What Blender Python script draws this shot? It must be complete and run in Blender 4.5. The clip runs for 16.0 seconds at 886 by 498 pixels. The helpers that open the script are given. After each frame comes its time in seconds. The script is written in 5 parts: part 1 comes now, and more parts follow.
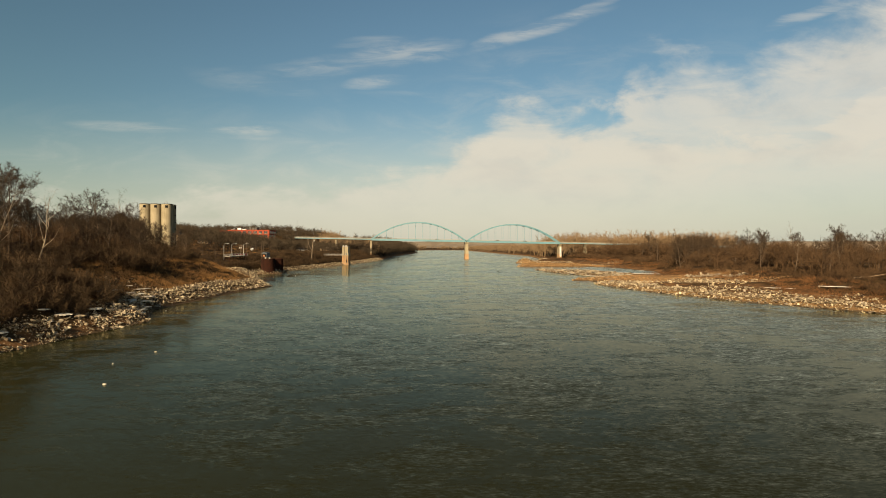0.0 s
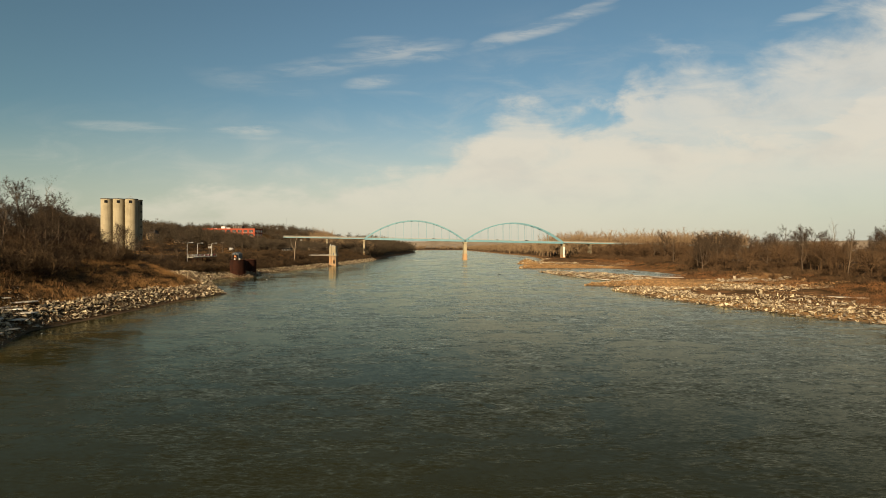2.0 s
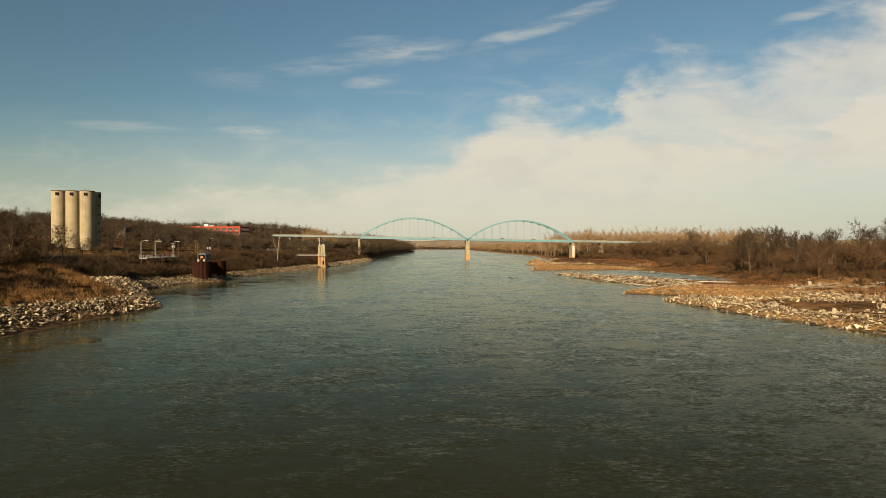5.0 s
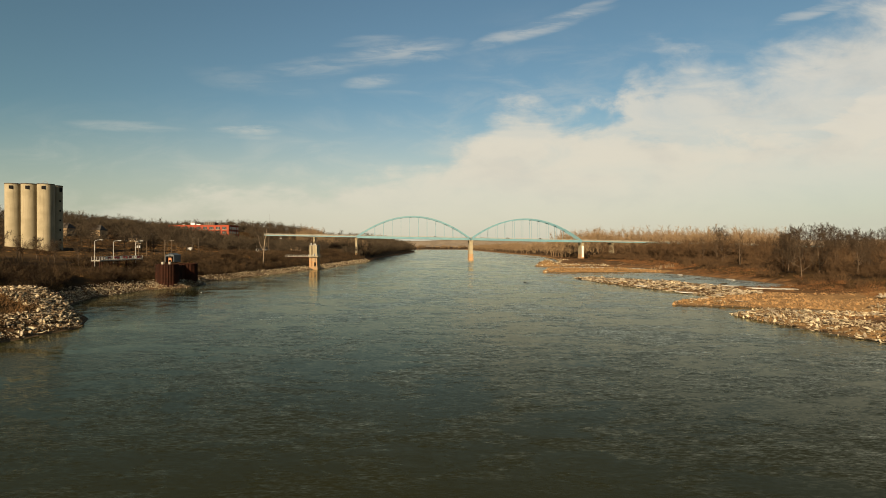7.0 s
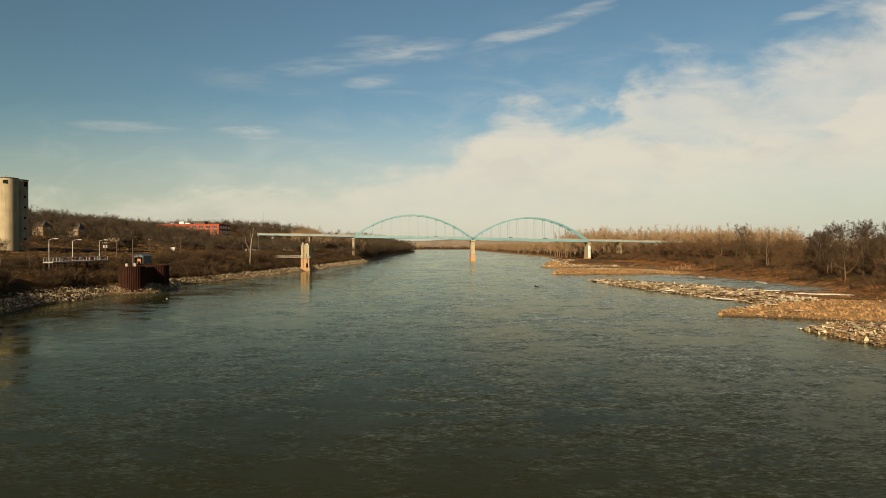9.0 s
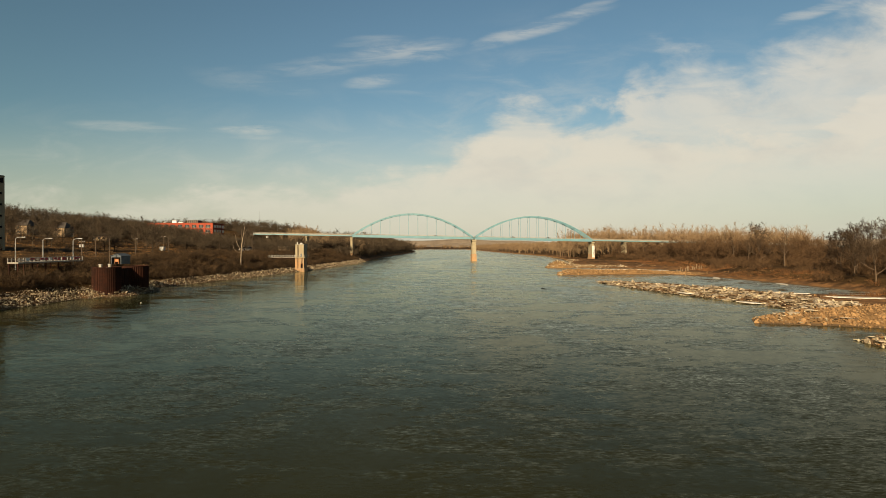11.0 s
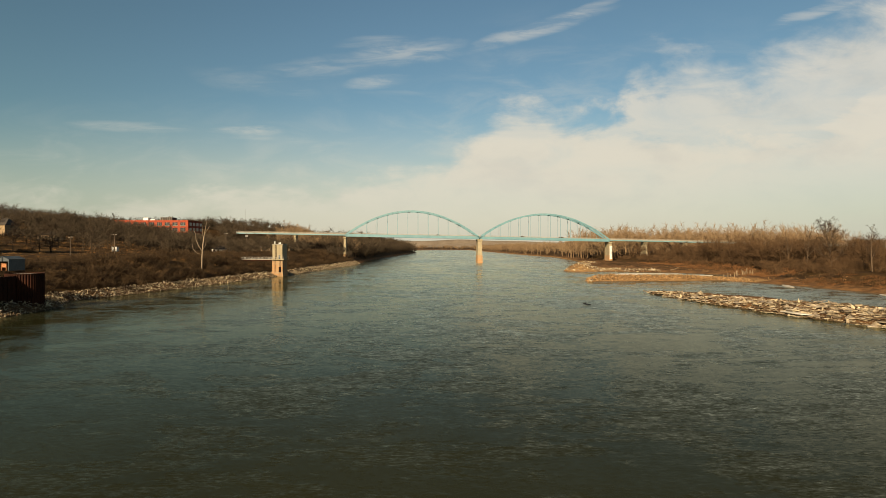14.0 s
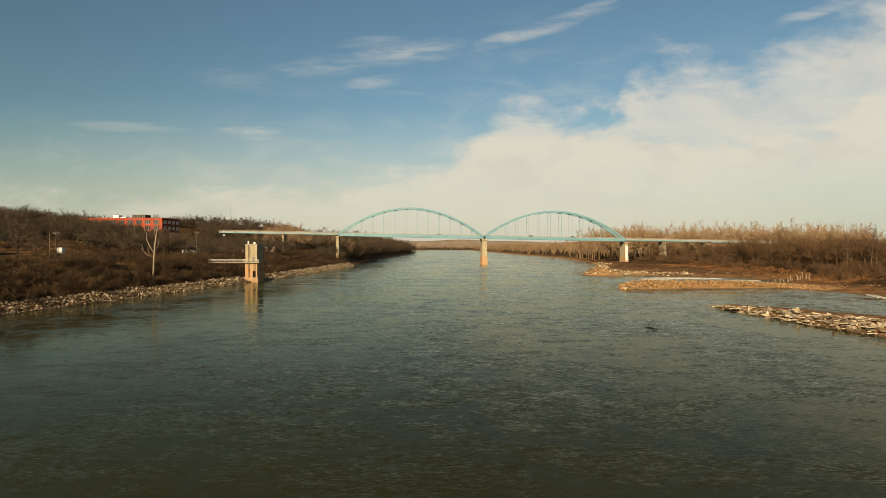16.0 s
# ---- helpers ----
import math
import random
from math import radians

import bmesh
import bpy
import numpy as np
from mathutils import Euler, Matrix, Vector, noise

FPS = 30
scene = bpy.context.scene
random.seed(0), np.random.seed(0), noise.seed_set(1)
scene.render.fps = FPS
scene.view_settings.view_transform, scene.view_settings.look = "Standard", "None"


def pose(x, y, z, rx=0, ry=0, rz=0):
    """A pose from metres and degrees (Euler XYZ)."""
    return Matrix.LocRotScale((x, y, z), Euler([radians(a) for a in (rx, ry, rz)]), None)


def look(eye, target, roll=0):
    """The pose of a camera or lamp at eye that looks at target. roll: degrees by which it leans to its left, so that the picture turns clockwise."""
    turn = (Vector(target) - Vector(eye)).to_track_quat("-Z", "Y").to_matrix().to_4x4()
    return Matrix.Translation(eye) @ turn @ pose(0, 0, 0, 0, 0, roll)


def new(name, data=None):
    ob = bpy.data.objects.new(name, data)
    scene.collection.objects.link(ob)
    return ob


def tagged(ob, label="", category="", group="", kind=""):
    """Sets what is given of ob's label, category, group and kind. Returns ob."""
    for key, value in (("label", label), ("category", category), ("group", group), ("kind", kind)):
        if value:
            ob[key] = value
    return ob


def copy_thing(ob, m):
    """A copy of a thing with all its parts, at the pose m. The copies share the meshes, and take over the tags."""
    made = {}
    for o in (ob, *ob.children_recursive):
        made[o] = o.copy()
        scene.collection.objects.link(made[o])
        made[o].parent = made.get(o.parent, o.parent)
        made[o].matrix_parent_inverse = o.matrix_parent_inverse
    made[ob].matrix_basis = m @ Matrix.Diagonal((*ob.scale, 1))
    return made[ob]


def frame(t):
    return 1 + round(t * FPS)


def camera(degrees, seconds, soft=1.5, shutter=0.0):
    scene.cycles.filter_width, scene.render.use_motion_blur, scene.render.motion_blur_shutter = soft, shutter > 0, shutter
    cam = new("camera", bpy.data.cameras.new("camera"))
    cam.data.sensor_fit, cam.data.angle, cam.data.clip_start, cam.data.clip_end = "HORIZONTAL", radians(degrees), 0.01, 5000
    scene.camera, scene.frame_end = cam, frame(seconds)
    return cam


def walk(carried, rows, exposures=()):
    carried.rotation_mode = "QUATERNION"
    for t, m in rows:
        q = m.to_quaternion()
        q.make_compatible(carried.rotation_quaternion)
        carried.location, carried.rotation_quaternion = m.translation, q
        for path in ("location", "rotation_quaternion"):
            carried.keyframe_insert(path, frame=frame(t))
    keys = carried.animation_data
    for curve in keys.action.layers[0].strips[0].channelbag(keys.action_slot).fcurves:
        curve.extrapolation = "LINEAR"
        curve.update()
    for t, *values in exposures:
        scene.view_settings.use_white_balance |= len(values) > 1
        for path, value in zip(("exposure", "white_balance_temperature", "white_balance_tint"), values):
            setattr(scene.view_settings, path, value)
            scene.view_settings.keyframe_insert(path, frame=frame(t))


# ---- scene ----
cam = camera(76.5, 16.0, soft=0.75)
# seconds, x, y, z, yaw, pitch, roll
ROWS = [
    (0.0, 0.00, 0.00, 16.81, 0.000, -0.241, -0.077),
    (0.5, 1.36, 7.74, 16.71, 0.011, -0.241, -0.084),
    (1.0, 2.97, 23.47, 16.67, 0.014, -0.248, -0.094),
    (1.5, 3.66, 33.40, 16.57, 0.020, -0.257, -0.098),
    (2.0, 3.95, 39.75, 16.66, 0.020, -0.259, -0.079),
    (2.5, 3.97, 46.49, 16.63, 0.019, -0.265, -0.049),
    (3.0, 4.01, 52.97, 16.53, 0.014, -0.279, -0.028),
    (3.5, 3.70, 59.90, 16.39, 0.000, -0.292, -0.017),
    (4.0, 3.53, 66.32, 16.19, -0.014, -0.304, -0.024),
    (6.5, 0.57, 119.14, 16.43, -0.014, -0.311, -0.031),
    (7.0, 0.47, 123.70, 16.39, -0.002, -0.317, -0.032),
    (7.5, 0.34, 128.22, 16.40, -0.009, -0.326, -0.028),
    (8.0, 0.12, 135.68, 16.44, 0.005, -0.321, -0.019),
    (8.5, 0.08, 144.34, 16.31, 0.024, -0.313, -0.016),
    (9.0, 0.27, 148.98, 16.18, 0.058, -0.313, -0.003),
    (11.5, 0.21, 175.68, 15.91, 0.115, -0.322, -0.002),
    (12.0, -0.24, 191.71, 15.89, 0.158, -0.316, -0.004),
    (12.5, -0.55, 203.06, 15.84, 0.196, -0.303, -0.025),
    (13.0, -0.73, 207.74, 15.81, 0.195, -0.294, -0.038),
    (13.5, -1.34, 212.69, 15.80, 0.179, -0.289, -0.037),
    (14.0, -1.54, 217.58, 15.84, 0.180, -0.279, -0.039),
    (14.5, -1.67, 222.27, 15.87, 0.187, -0.274, -0.027),
    (15.0, -1.80, 227.82, 15.87, 0.183, -0.274, -0.023),
    (15.5, -2.23, 245.12, 15.90, 0.187, -0.270, -0.016),
    (16.0, -2.87, 261.16, 15.97, 0.184, -0.266, -0.014),
]
walk(cam, [(t, pose(x, y, z, 90 + pitch, roll, yaw)) for t, x, y, z, yaw, pitch, roll in ROWS])

# ---- light ----
scene.view_settings.exposure = 1.25
SUN_DIR = Vector((-0.35, -0.83, 0.42)).normalized()
sun = new("sun", bpy.data.lights.new("sun", "SUN"))
sun.data.energy, sun.data.angle, sun.data.color = 5.5, radians(0.6), (1.0, 0.79, 0.52)
sun.matrix_world = look((0, 0, 300), Vector((0, 0, 300)) - SUN_DIR)

world = bpy.data.worlds.new("sky")
scene.world = world
world.use_nodes = True
wn, wl = world.node_tree.nodes, world.node_tree.links
wn.clear()


class Nodes:
    """Short hand for building node chains."""

    def __init__(self, tree):
        self.n, self.l = tree.nodes, tree.links

    def put(self, socket, value):
        if isinstance(value, bpy.types.NodeSocket):
            self.l.new(value, socket)
        else:
            socket.default_value = value

    def math(self, op, a, b=0.0, c=0.0, clamp=False):
        m = self.n.new("ShaderNodeMath")
        m.operation, m.use_clamp = op, clamp
        self.put(m.inputs[0], a), self.put(m.inputs[1], b), self.put(m.inputs[2], c)
        return m.outputs[0]

    def ramp(self, x, a, b, lo=0.0, hi=1.0):
        m = self.n.new("ShaderNodeMapRange")
        m.interpolation_type = "SMOOTHSTEP"
        self.put(m.inputs[0], x)
        for i, v in enumerate((a, b, lo, hi)):
            self.put(m.inputs[1 + i], v)
        return m.outputs[0]

    def mix(self, f, a, b, blend="MIX"):
        m = self.n.new("ShaderNodeMix")
        m.data_type, m.blend_type = "RGBA", blend
        self.put(m.inputs[0], f)
        for s, v in ((6, a), (7, b)):
            self.put(m.inputs[s], v if isinstance(v, bpy.types.NodeSocket) or len(v) == 4 else (*v, 1))
        return m.outputs[2]

    def xyz(self, v):
        m = self.n.new("ShaderNodeSeparateXYZ")
        self.put(m.inputs[0], v)
        return m.outputs

    def vec(self, x, y, z):
        m = self.n.new("ShaderNodeCombineXYZ")
        for i, v in enumerate((x, y, z)):
            self.put(m.inputs[i], v)
        return m.outputs[0]

    def noise(self, v, scale, detail=4.0, rough=0.55, warp=0.0):
        m = self.n.new("ShaderNodeTexNoise")
        if v is not None:
            self.put(m.inputs["Vector"], v)
        m.inputs["Scale"].default_value, m.inputs["Detail"].default_value = scale, detail
        m.inputs["Roughness"].default_value, m.inputs["Distortion"].default_value = rough, warp
        return m.outputs[0]

    def slopes(self, v, scale, detail, rough, amount):
        """Random tilts to the side and along, from the channels of one noise."""
        source = self.noise(v, scale, detail, rough, 0.4).node
        m = self.n.new("ShaderNodeVectorMath")
        m.operation = "MULTIPLY_ADD"
        self.put(m.inputs[0], source.outputs["Color"])
        m.inputs[1].default_value, m.inputs[2].default_value = (amount, amount, 0), (-amount / 2, -amount / 2, 0)
        return m.outputs[0]

    def vadd(self, a, b, op="ADD"):
        m = self.n.new("ShaderNodeVectorMath")
        m.operation = op
        self.put(m.inputs[0], a), self.put(m.inputs[3 if op == "SCALE" else 1], b)
        return m.outputs[0]

    def stretch(self, v, sx, sy, sz, rz=0.0):
        m = self.n.new("ShaderNodeMapping")
        self.put(m.inputs[0], v)
        m.inputs["Scale"].default_value = (sx, sy, sz)
        m.inputs["Rotation"].default_value = (0, 0, rz)
        return m.outputs[0]


W = Nodes(world.node_tree)
sky = wn.new("ShaderNodeTexSky")
sky.sky_type, sky.sun_disc = "NISHITA", False
sky.sun_elevation = math.asin(SUN_DIR.z)
sky.sun_rotation = math.atan2(SUN_DIR.x, SUN_DIR.y)
sky.air_density, sky.dust_density, sky.ozone_density = 1.0, 1.2, 2.0
geo = wn.new("ShaderNodeTexCoord")
dx, dy, dz = W.xyz(geo.outputs["Generated"])
# the dome seen as a flat map ahead: u to the side, v up
ay = W.math("MAXIMUM", W.math("ABSOLUTE", dy), 0.05)
u, v = W.math("DIVIDE", dx, ay), W.math("DIVIDE", dz, ay)
uv = W.vec(u, v, 0.0)
fibre = W.noise(W.stretch(uv, 3.0, 9.0, 1, -0.35), 2.2, 7.0, 0.6, 0.6)
puff = W.noise(W.stretch(uv, 4.0, 8.0, 1, -0.2), 1.6, 6.0, 0.58, 0.2)
billow, strand = W.math("SUBTRACT", puff, 0.5), W.math("SUBTRACT", fibre, 0.5)
frayed = W.math("ADD", W.math("MULTIPLY", billow, 0.16), W.math("MULTIPLY", strand, 0.08))


def rising(base, *steps):
    """A cloud edge that climbs by (from, to, rise) steps along u."""
    h = base
    for lo, hi, rise in steps:
        h = W.math("ADD", h, W.ramp(u, lo, hi, 0.0, rise))
    return h


edge = rising(0.078, (-0.55, -0.05, 0.05), (-0.07, 0.14, 0.112), (0.16, 0.27, -0.02), (0.6, 0.95, 0.2))
bank = W.ramp(W.math("SUBTRACT", W.math("ADD", edge, frayed), v), -0.022, 0.04)
over = rising(0.222, (0.18, 0.36, 0.085), (0.5, 0.85, 0.14))
over = W.ramp(W.math("SUBTRACT", W.math("ADD", over, W.math("MULTIPLY", frayed, 1.25)), v), -0.05, 0.06, 0.0, 0.85)
over = W.math("MULTIPLY", over, W.ramp(W.math("ADD", u, billow), 0.16, 0.36))
bank = W.math("MAXIMUM", bank, over)
bank = W.math("MULTIPLY", bank, W.ramp(fibre, 0.25, 0.6, 0.78, 1.0))
bank = W.math("MULTIPLY", bank, W.ramp(W.math("SUBTRACT", v, W.ramp(u, 0.2, 0.8, 0.0, 0.05)), 0.0, 0.14, 0.25, 1.0))
veil = W.math("MULTIPLY", W.ramp(W.math("SUBTRACT", W.math("ADD", edge, 0.12), v), -0.1, 0.2), W.ramp(fibre, 0.42, 0.75, 0.0, 0.4))
ahead = W.ramp(dy, -0.1, 0.25)
cover = W.math("MULTIPLY", W.math("MAXIMUM", bank, veil), W.math("MULTIPLY", ahead, W.ramp(u, 1.3, 2.4, 1.0, 0.0)))
streaks = W.noise(W.stretch(uv, 4.0, 26.0, 1, -0.25), 2.0, 5.0, 0.6, 0.5)


def wisp(cu, cv, length, width, angle, much):
    """A thin streak of high cloud round one direction."""
    global cover
    c, s = math.cos(angle), math.sin(angle)
    a, b = W.math("SUBTRACT", u, cu), W.math("SUBTRACT", v, cv)
    p = W.math("ADD", W.math("MULTIPLY", a, c / length), W.math("MULTIPLY", b, s / length))
    q = W.math("ADD", W.math("MULTIPLY", a, -s / width), W.math("MULTIPLY", b, c / width))
    q = W.math("ADD", q, W.math("MULTIPLY", W.math("SUBTRACT", fibre, 0.5), 2.2))
    r = W.math("ADD", W.math("MULTIPLY", p, p), W.math("MULTIPLY", q, q))
    m = W.math("MULTIPLY", W.math("MULTIPLY", W.ramp(r, 2.2, -0.6), ahead), W.ramp(streaks, 0.36, 0.66, 0.12 * much, 0.8 * much))
    cover = W.math("MAXIMUM", cover, m)


for streak in ((0.165, 0.386, 0.11, 0.013, 0.29, 0.7), (-0.07, 0.343, 0.09, 0.02, 0.12, 0.6), (-0.2, 0.322, 0.13, 0.016, 0.12, 0.32), (0.25, 0.42, 0.06, 0.007, 0.35, 0.4),
               (-0.12, 0.365, 0.06, 0.008, 0.1, 0.3), (-0.12, 0.292, 0.05, 0.01, 0.05, 0.55), (-0.57, 0.212, 0.1, 0.008, -0.05, 0.4), (-0.35, 0.205, 0.055, 0.008, 0.0, 0.7),
               (-0.31, 0.191, 0.08, 0.006, -0.06, 0.35), (-0.33, 0.288, 0.1, 0.02, -0.2, 0.2), (0.665, 0.418, 0.075, 0.011, 0.33, 0.65), (0.02, 0.27, 0.14, 0.006, -0.02, 0.2)):
    wisp(*streak)
low = W.ramp(v, 0.0, 0.27, 1.0, 0.0)
grade = W.mix(low, (0.79, 0.90, 0.79), (1.0, 0.91, 0.72))
clear = W.mix(1.0, sky.outputs[0], grade, "MULTIPLY")
haze = W.mix(W.math("MULTIPLY", low, 0.72), clear, W.mix(W.ramp(W.math("ABSOLUTE", u), 0.15, 0.8), (6.5, 6.2, 4.95), (5.5, 5.75, 4.75)))
cloud = W.mix(W.ramp(v, 0.05, 0.35), (7.3, 6.8, 5.5), (7.1, 6.7, 5.8))
cloud = W.mix(W.ramp(puff, 0.3, 0.55, 0.35, 0.0), cloud, (5.6, 5.4, 4.8))
bg = wn.new("ShaderNodeBackground")
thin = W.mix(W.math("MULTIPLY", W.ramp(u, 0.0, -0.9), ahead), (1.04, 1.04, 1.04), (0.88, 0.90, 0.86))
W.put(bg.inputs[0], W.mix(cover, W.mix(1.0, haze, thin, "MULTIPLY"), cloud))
bg.inputs[1].default_value = 0.042
wl.new(bg.outputs[0], wn.new("ShaderNodeOutputWorld").inputs[0])


# ---- materials ----
def material(name, build):
    m = bpy.data.materials.new(name)
    m.use_nodes = True
    k = Nodes(m.node_tree)
    bsdf = m.node_tree.nodes["Principled BSDF"]
    build(k, bsdf)
    return m


def place(k):
    return k.n.new("ShaderNodeNewGeometry").outputs["Position"]


def own(k):
    return k.n.new("ShaderNodeTexCoord").outputs["Object"]


def chance(k):
    return k.n.new("ShaderNodeObjectInfo").outputs["Random"]


def bump(k, bsdf, h, strength, distance):
    b = k.n.new("ShaderNodeBump")
    b.inputs["Strength"].default_value, b.inputs["Distance"].default_value = strength, distance
    k.put(b.inputs["Height"], h)
    k.put(bsdf.inputs["Normal"], b.outputs[0])


def worn(name, a, b, c=None, rough=0.85, big=0.3, small=4.0, metal=0.0, relief=0.02, by_object=0.0, where=place):
    """Two tones in large stains, a third in fine grain."""
    def build(k, s):
        p = where(k)
        large, fine = k.noise(p, big, 5.0, 0.6), k.noise(p, small, 5.0, 0.65)
        col = k.mix(k.ramp(large, 0.35, 0.65), a, b)
        col = k.mix(k.ramp(fine, 0.45, 0.75, 0.0, 0.7), col, c or [0.6 * x for x in a])
        if by_object:
            col = k.mix(k.ramp(chance(k), 0.0, 1.0, 0.0, by_object), col, [0.45 * x for x in b])
        k.put(s.inputs["Base Color"], col)
        k.put(s.inputs["Roughness"], k.ramp(fine, 0.2, 0.8, rough - 0.1, min(1.0, rough + 0.1)))
        s.inputs["Metallic"].default_value = metal
        s.inputs["Specular IOR Level"].default_value = 0.5 if rough < 0.7 else 0.12
        if relief:
            bump(k, s, fine, 0.6, relief)
    return material(name, build)


def build_water(k, s):
    p = place(k)
    broad = k.noise(k.stretch(p, 1.0, 0.4, 1, 0.1), 0.022, 3.0, 0.55, 0.6)
    gust = k.noise(k.stretch(p, 0.6, 1.0, 1, 0.12), 0.085, 8.0, 0.72, 1.0)
    swirl = k.noise(k.stretch(p, 0.5, 1.1, 1, -0.1), 0.45, 3.0, 0.6, 1.0)
    calm = k.ramp(k.math("ADD", k.math("MULTIPLY", gust, 0.62), k.math("ADD", k.math("MULTIPLY", swirl, 0.28), k.math("MULTIPLY", broad, 0.2))), 0.48, 0.61)
    tilt = k.vadd(k.slopes(k.stretch(p, 0.6, 1.3, 1, -0.15), 0.5, 3.0, 0.6, 0.16), k.slopes(k.stretch(p, 0.55, 1.5, 1, 0.15), 2.8, 4.0, 0.72, 0.5))
    shelter = k.ramp(k.math("ADD", k.xyz(p)[0], k.math("MULTIPLY", k.math("SUBTRACT", gust, 0.5), 60.0)), -95.0, 5.0, 0.55, 1.0)
    tilt = k.vadd(tilt, k.math("MULTIPLY", k.ramp(calm, 0.0, 1.0, 1.7, 0.38), shelter), "SCALE")
    normal = k.vadd(k.vadd(tilt, (0, 0, 1)), (0, 0, 0), "NORMALIZE")
    body = k.n.new("ShaderNodeBsdfDiffuse")
    k.put(body.inputs["Color"], k.mix(k.ramp(broad, 0.35, 0.7), (0.0118, 0.0120, 0.0046), (0.0146, 0.0148, 0.0058)))
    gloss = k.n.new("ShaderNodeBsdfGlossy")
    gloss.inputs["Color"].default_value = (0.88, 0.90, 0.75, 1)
    k.put(gloss.inputs["Roughness"], k.math("MULTIPLY", k.ramp(calm, 0.0, 1.0, 0.34, 0.12), shelter))
    k.put(gloss.inputs["Normal"], normal)
    fresnel = k.n.new("ShaderNodeFresnel")
    fresnel.inputs["IOR"].default_value = 1.27
    k.put(fresnel.inputs["Normal"], normal)
    both = k.n.new("ShaderNodeMixShader")
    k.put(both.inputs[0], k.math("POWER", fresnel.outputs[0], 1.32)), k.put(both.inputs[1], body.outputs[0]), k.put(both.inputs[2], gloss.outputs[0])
    out = [n for n in k.n if n.type == "OUTPUT_MATERIAL"][0]
    k.put(out.inputs["Surface"], both.outputs[0])
    k.n.remove(s)


def build_ground(k, s):
    p = place(k)
    x, y, z = k.xyz(p)
    a, b, c = k.noise(p, 0.035, 5.0, 0.6), k.noise(p, 0.25, 5.0, 0.65), k.noise(p, 2.2, 5.0, 0.7)
    grass = k.mix(k.ramp(a, 0.35, 0.65), (0.024, 0.0135, 0.0048), (0.048, 0.028, 0.0100))
    grass = k.mix(k.ramp(b, 0.4, 0.7), grass, (0.022, 0.0118, 0.0046))
    gravel = k.mix(k.ramp(b, 0.35, 0.65), (0.125, 0.064, 0.026), (0.05, 0.028, 0.0135))
    gravel = k.mix(k.ramp(c, 0.55, 0.75, 0.0, 0.7), gravel, (0.20, 0.125, 0.060))
    edge = k.math("ADD", z, k.math("MULTIPLY", k.math("SUBTRACT", b, 0.5), 3.0))
    bar = k.n.new("ShaderNodeAttribute")
    bar.attribute_name = "gravel"
    sand = k.mix(k.ramp(b, 0.35, 0.65), (0.205, 0.119, 0.048), (0.125, 0.071, 0.030))
    gravel = k.mix(k.ramp(bar.outputs["Fac"], 0.2, 0.8), gravel, k.mix(k.ramp(c, 0.45, 0.7, 0.0, 0.7), sand, (0.124, 0.0806, 0.0434)))
    col = k.mix(k.math("MULTIPLY", k.ramp(edge, 1.0, 2.6), k.math("SUBTRACT", 1.0, bar.outputs["Fac"])), gravel, grass)
    mud = k.mix(k.ramp(c, 0.3, 0.7), (0.05, 0.033, 0.018), (0.085, 0.056, 0.031))
    col = k.mix(k.ramp(k.math("ADD", z, k.math("MULTIPLY", k.math("SUBTRACT", c, 0.5), 0.3)), 0.42, 0.2), col, mud)
    k.put(s.inputs["Base Color"], col)
    s.inputs["Roughness"].default_value = 1.0
    s.inputs["Specular IOR Level"].default_value = 0.05
    bump(k, s, k.math("ADD", k.math("MULTIPLY", b, 0.6), k.math("MULTIPLY", c, 0.25)), 0.8, 0.5)


def twig(name, a, b, by_object=True):
    def build(k, s):
        p = place(k)
        n = k.noise(p, 0.14, 5.0, 0.7)
        col = k.mix(k.ramp(n, 0.38, 0.62), a, b)
        if by_object:
            col = k.mix(k.ramp(chance(k), 0.0, 1.0, 0.0, 0.6), col, [0.5 * (i + j) * 0.7 for i, j in zip(a, b)])
        k.put(s.inputs["Base Color"], col)
        s.inputs["Roughness"].default_value = 0.9
        s.inputs["Specular IOR Level"].default_value = 0.15
    return material(name, build)


def build_ice(k, s):
    p = own(k)
    n, f = k.noise(p, 0.8, 5.0, 0.65), k.noise(p, 5.0, 4.0, 0.6)
    col = k.mix(chance(k), (0.27, 0.215, 0.137), (0.115, 0.08, 0.045))
    col = k.mix(k.ramp(n, 0.42, 0.66, 0.0, 0.85), col, (0.085, 0.058, 0.032))
    col = k.mix(k.ramp(f, 0.5, 0.75, 0.0, 0.6), col, (0.4588, 0.434, 0.372))
    k.put(s.inputs["Base Color"], col)
    s.inputs["Roughness"].default_value = 0.6
    bump(k, s, f, 0.5, 0.06)


def build_stones(k, s):
    p = place(k)
    isl = k.n.new("ShaderNodeNewGeometry").outputs["Random Per Island"]
    col = k.mix(k.ramp(isl, 0.1, 0.95), (0.19, 0.108, 0.045), (0.085, 0.05, 0.023))
    k.put(s.inputs["Base Color"], k.mix(k.ramp(k.noise(p, 4.0), 0.5, 0.7, 0.0, 0.6), col, (0.248, 0.1798, 0.1054)))
    s.inputs["Roughness"].default_value = 0.95
    s.inputs["Specular IOR Level"].default_value = 0.1


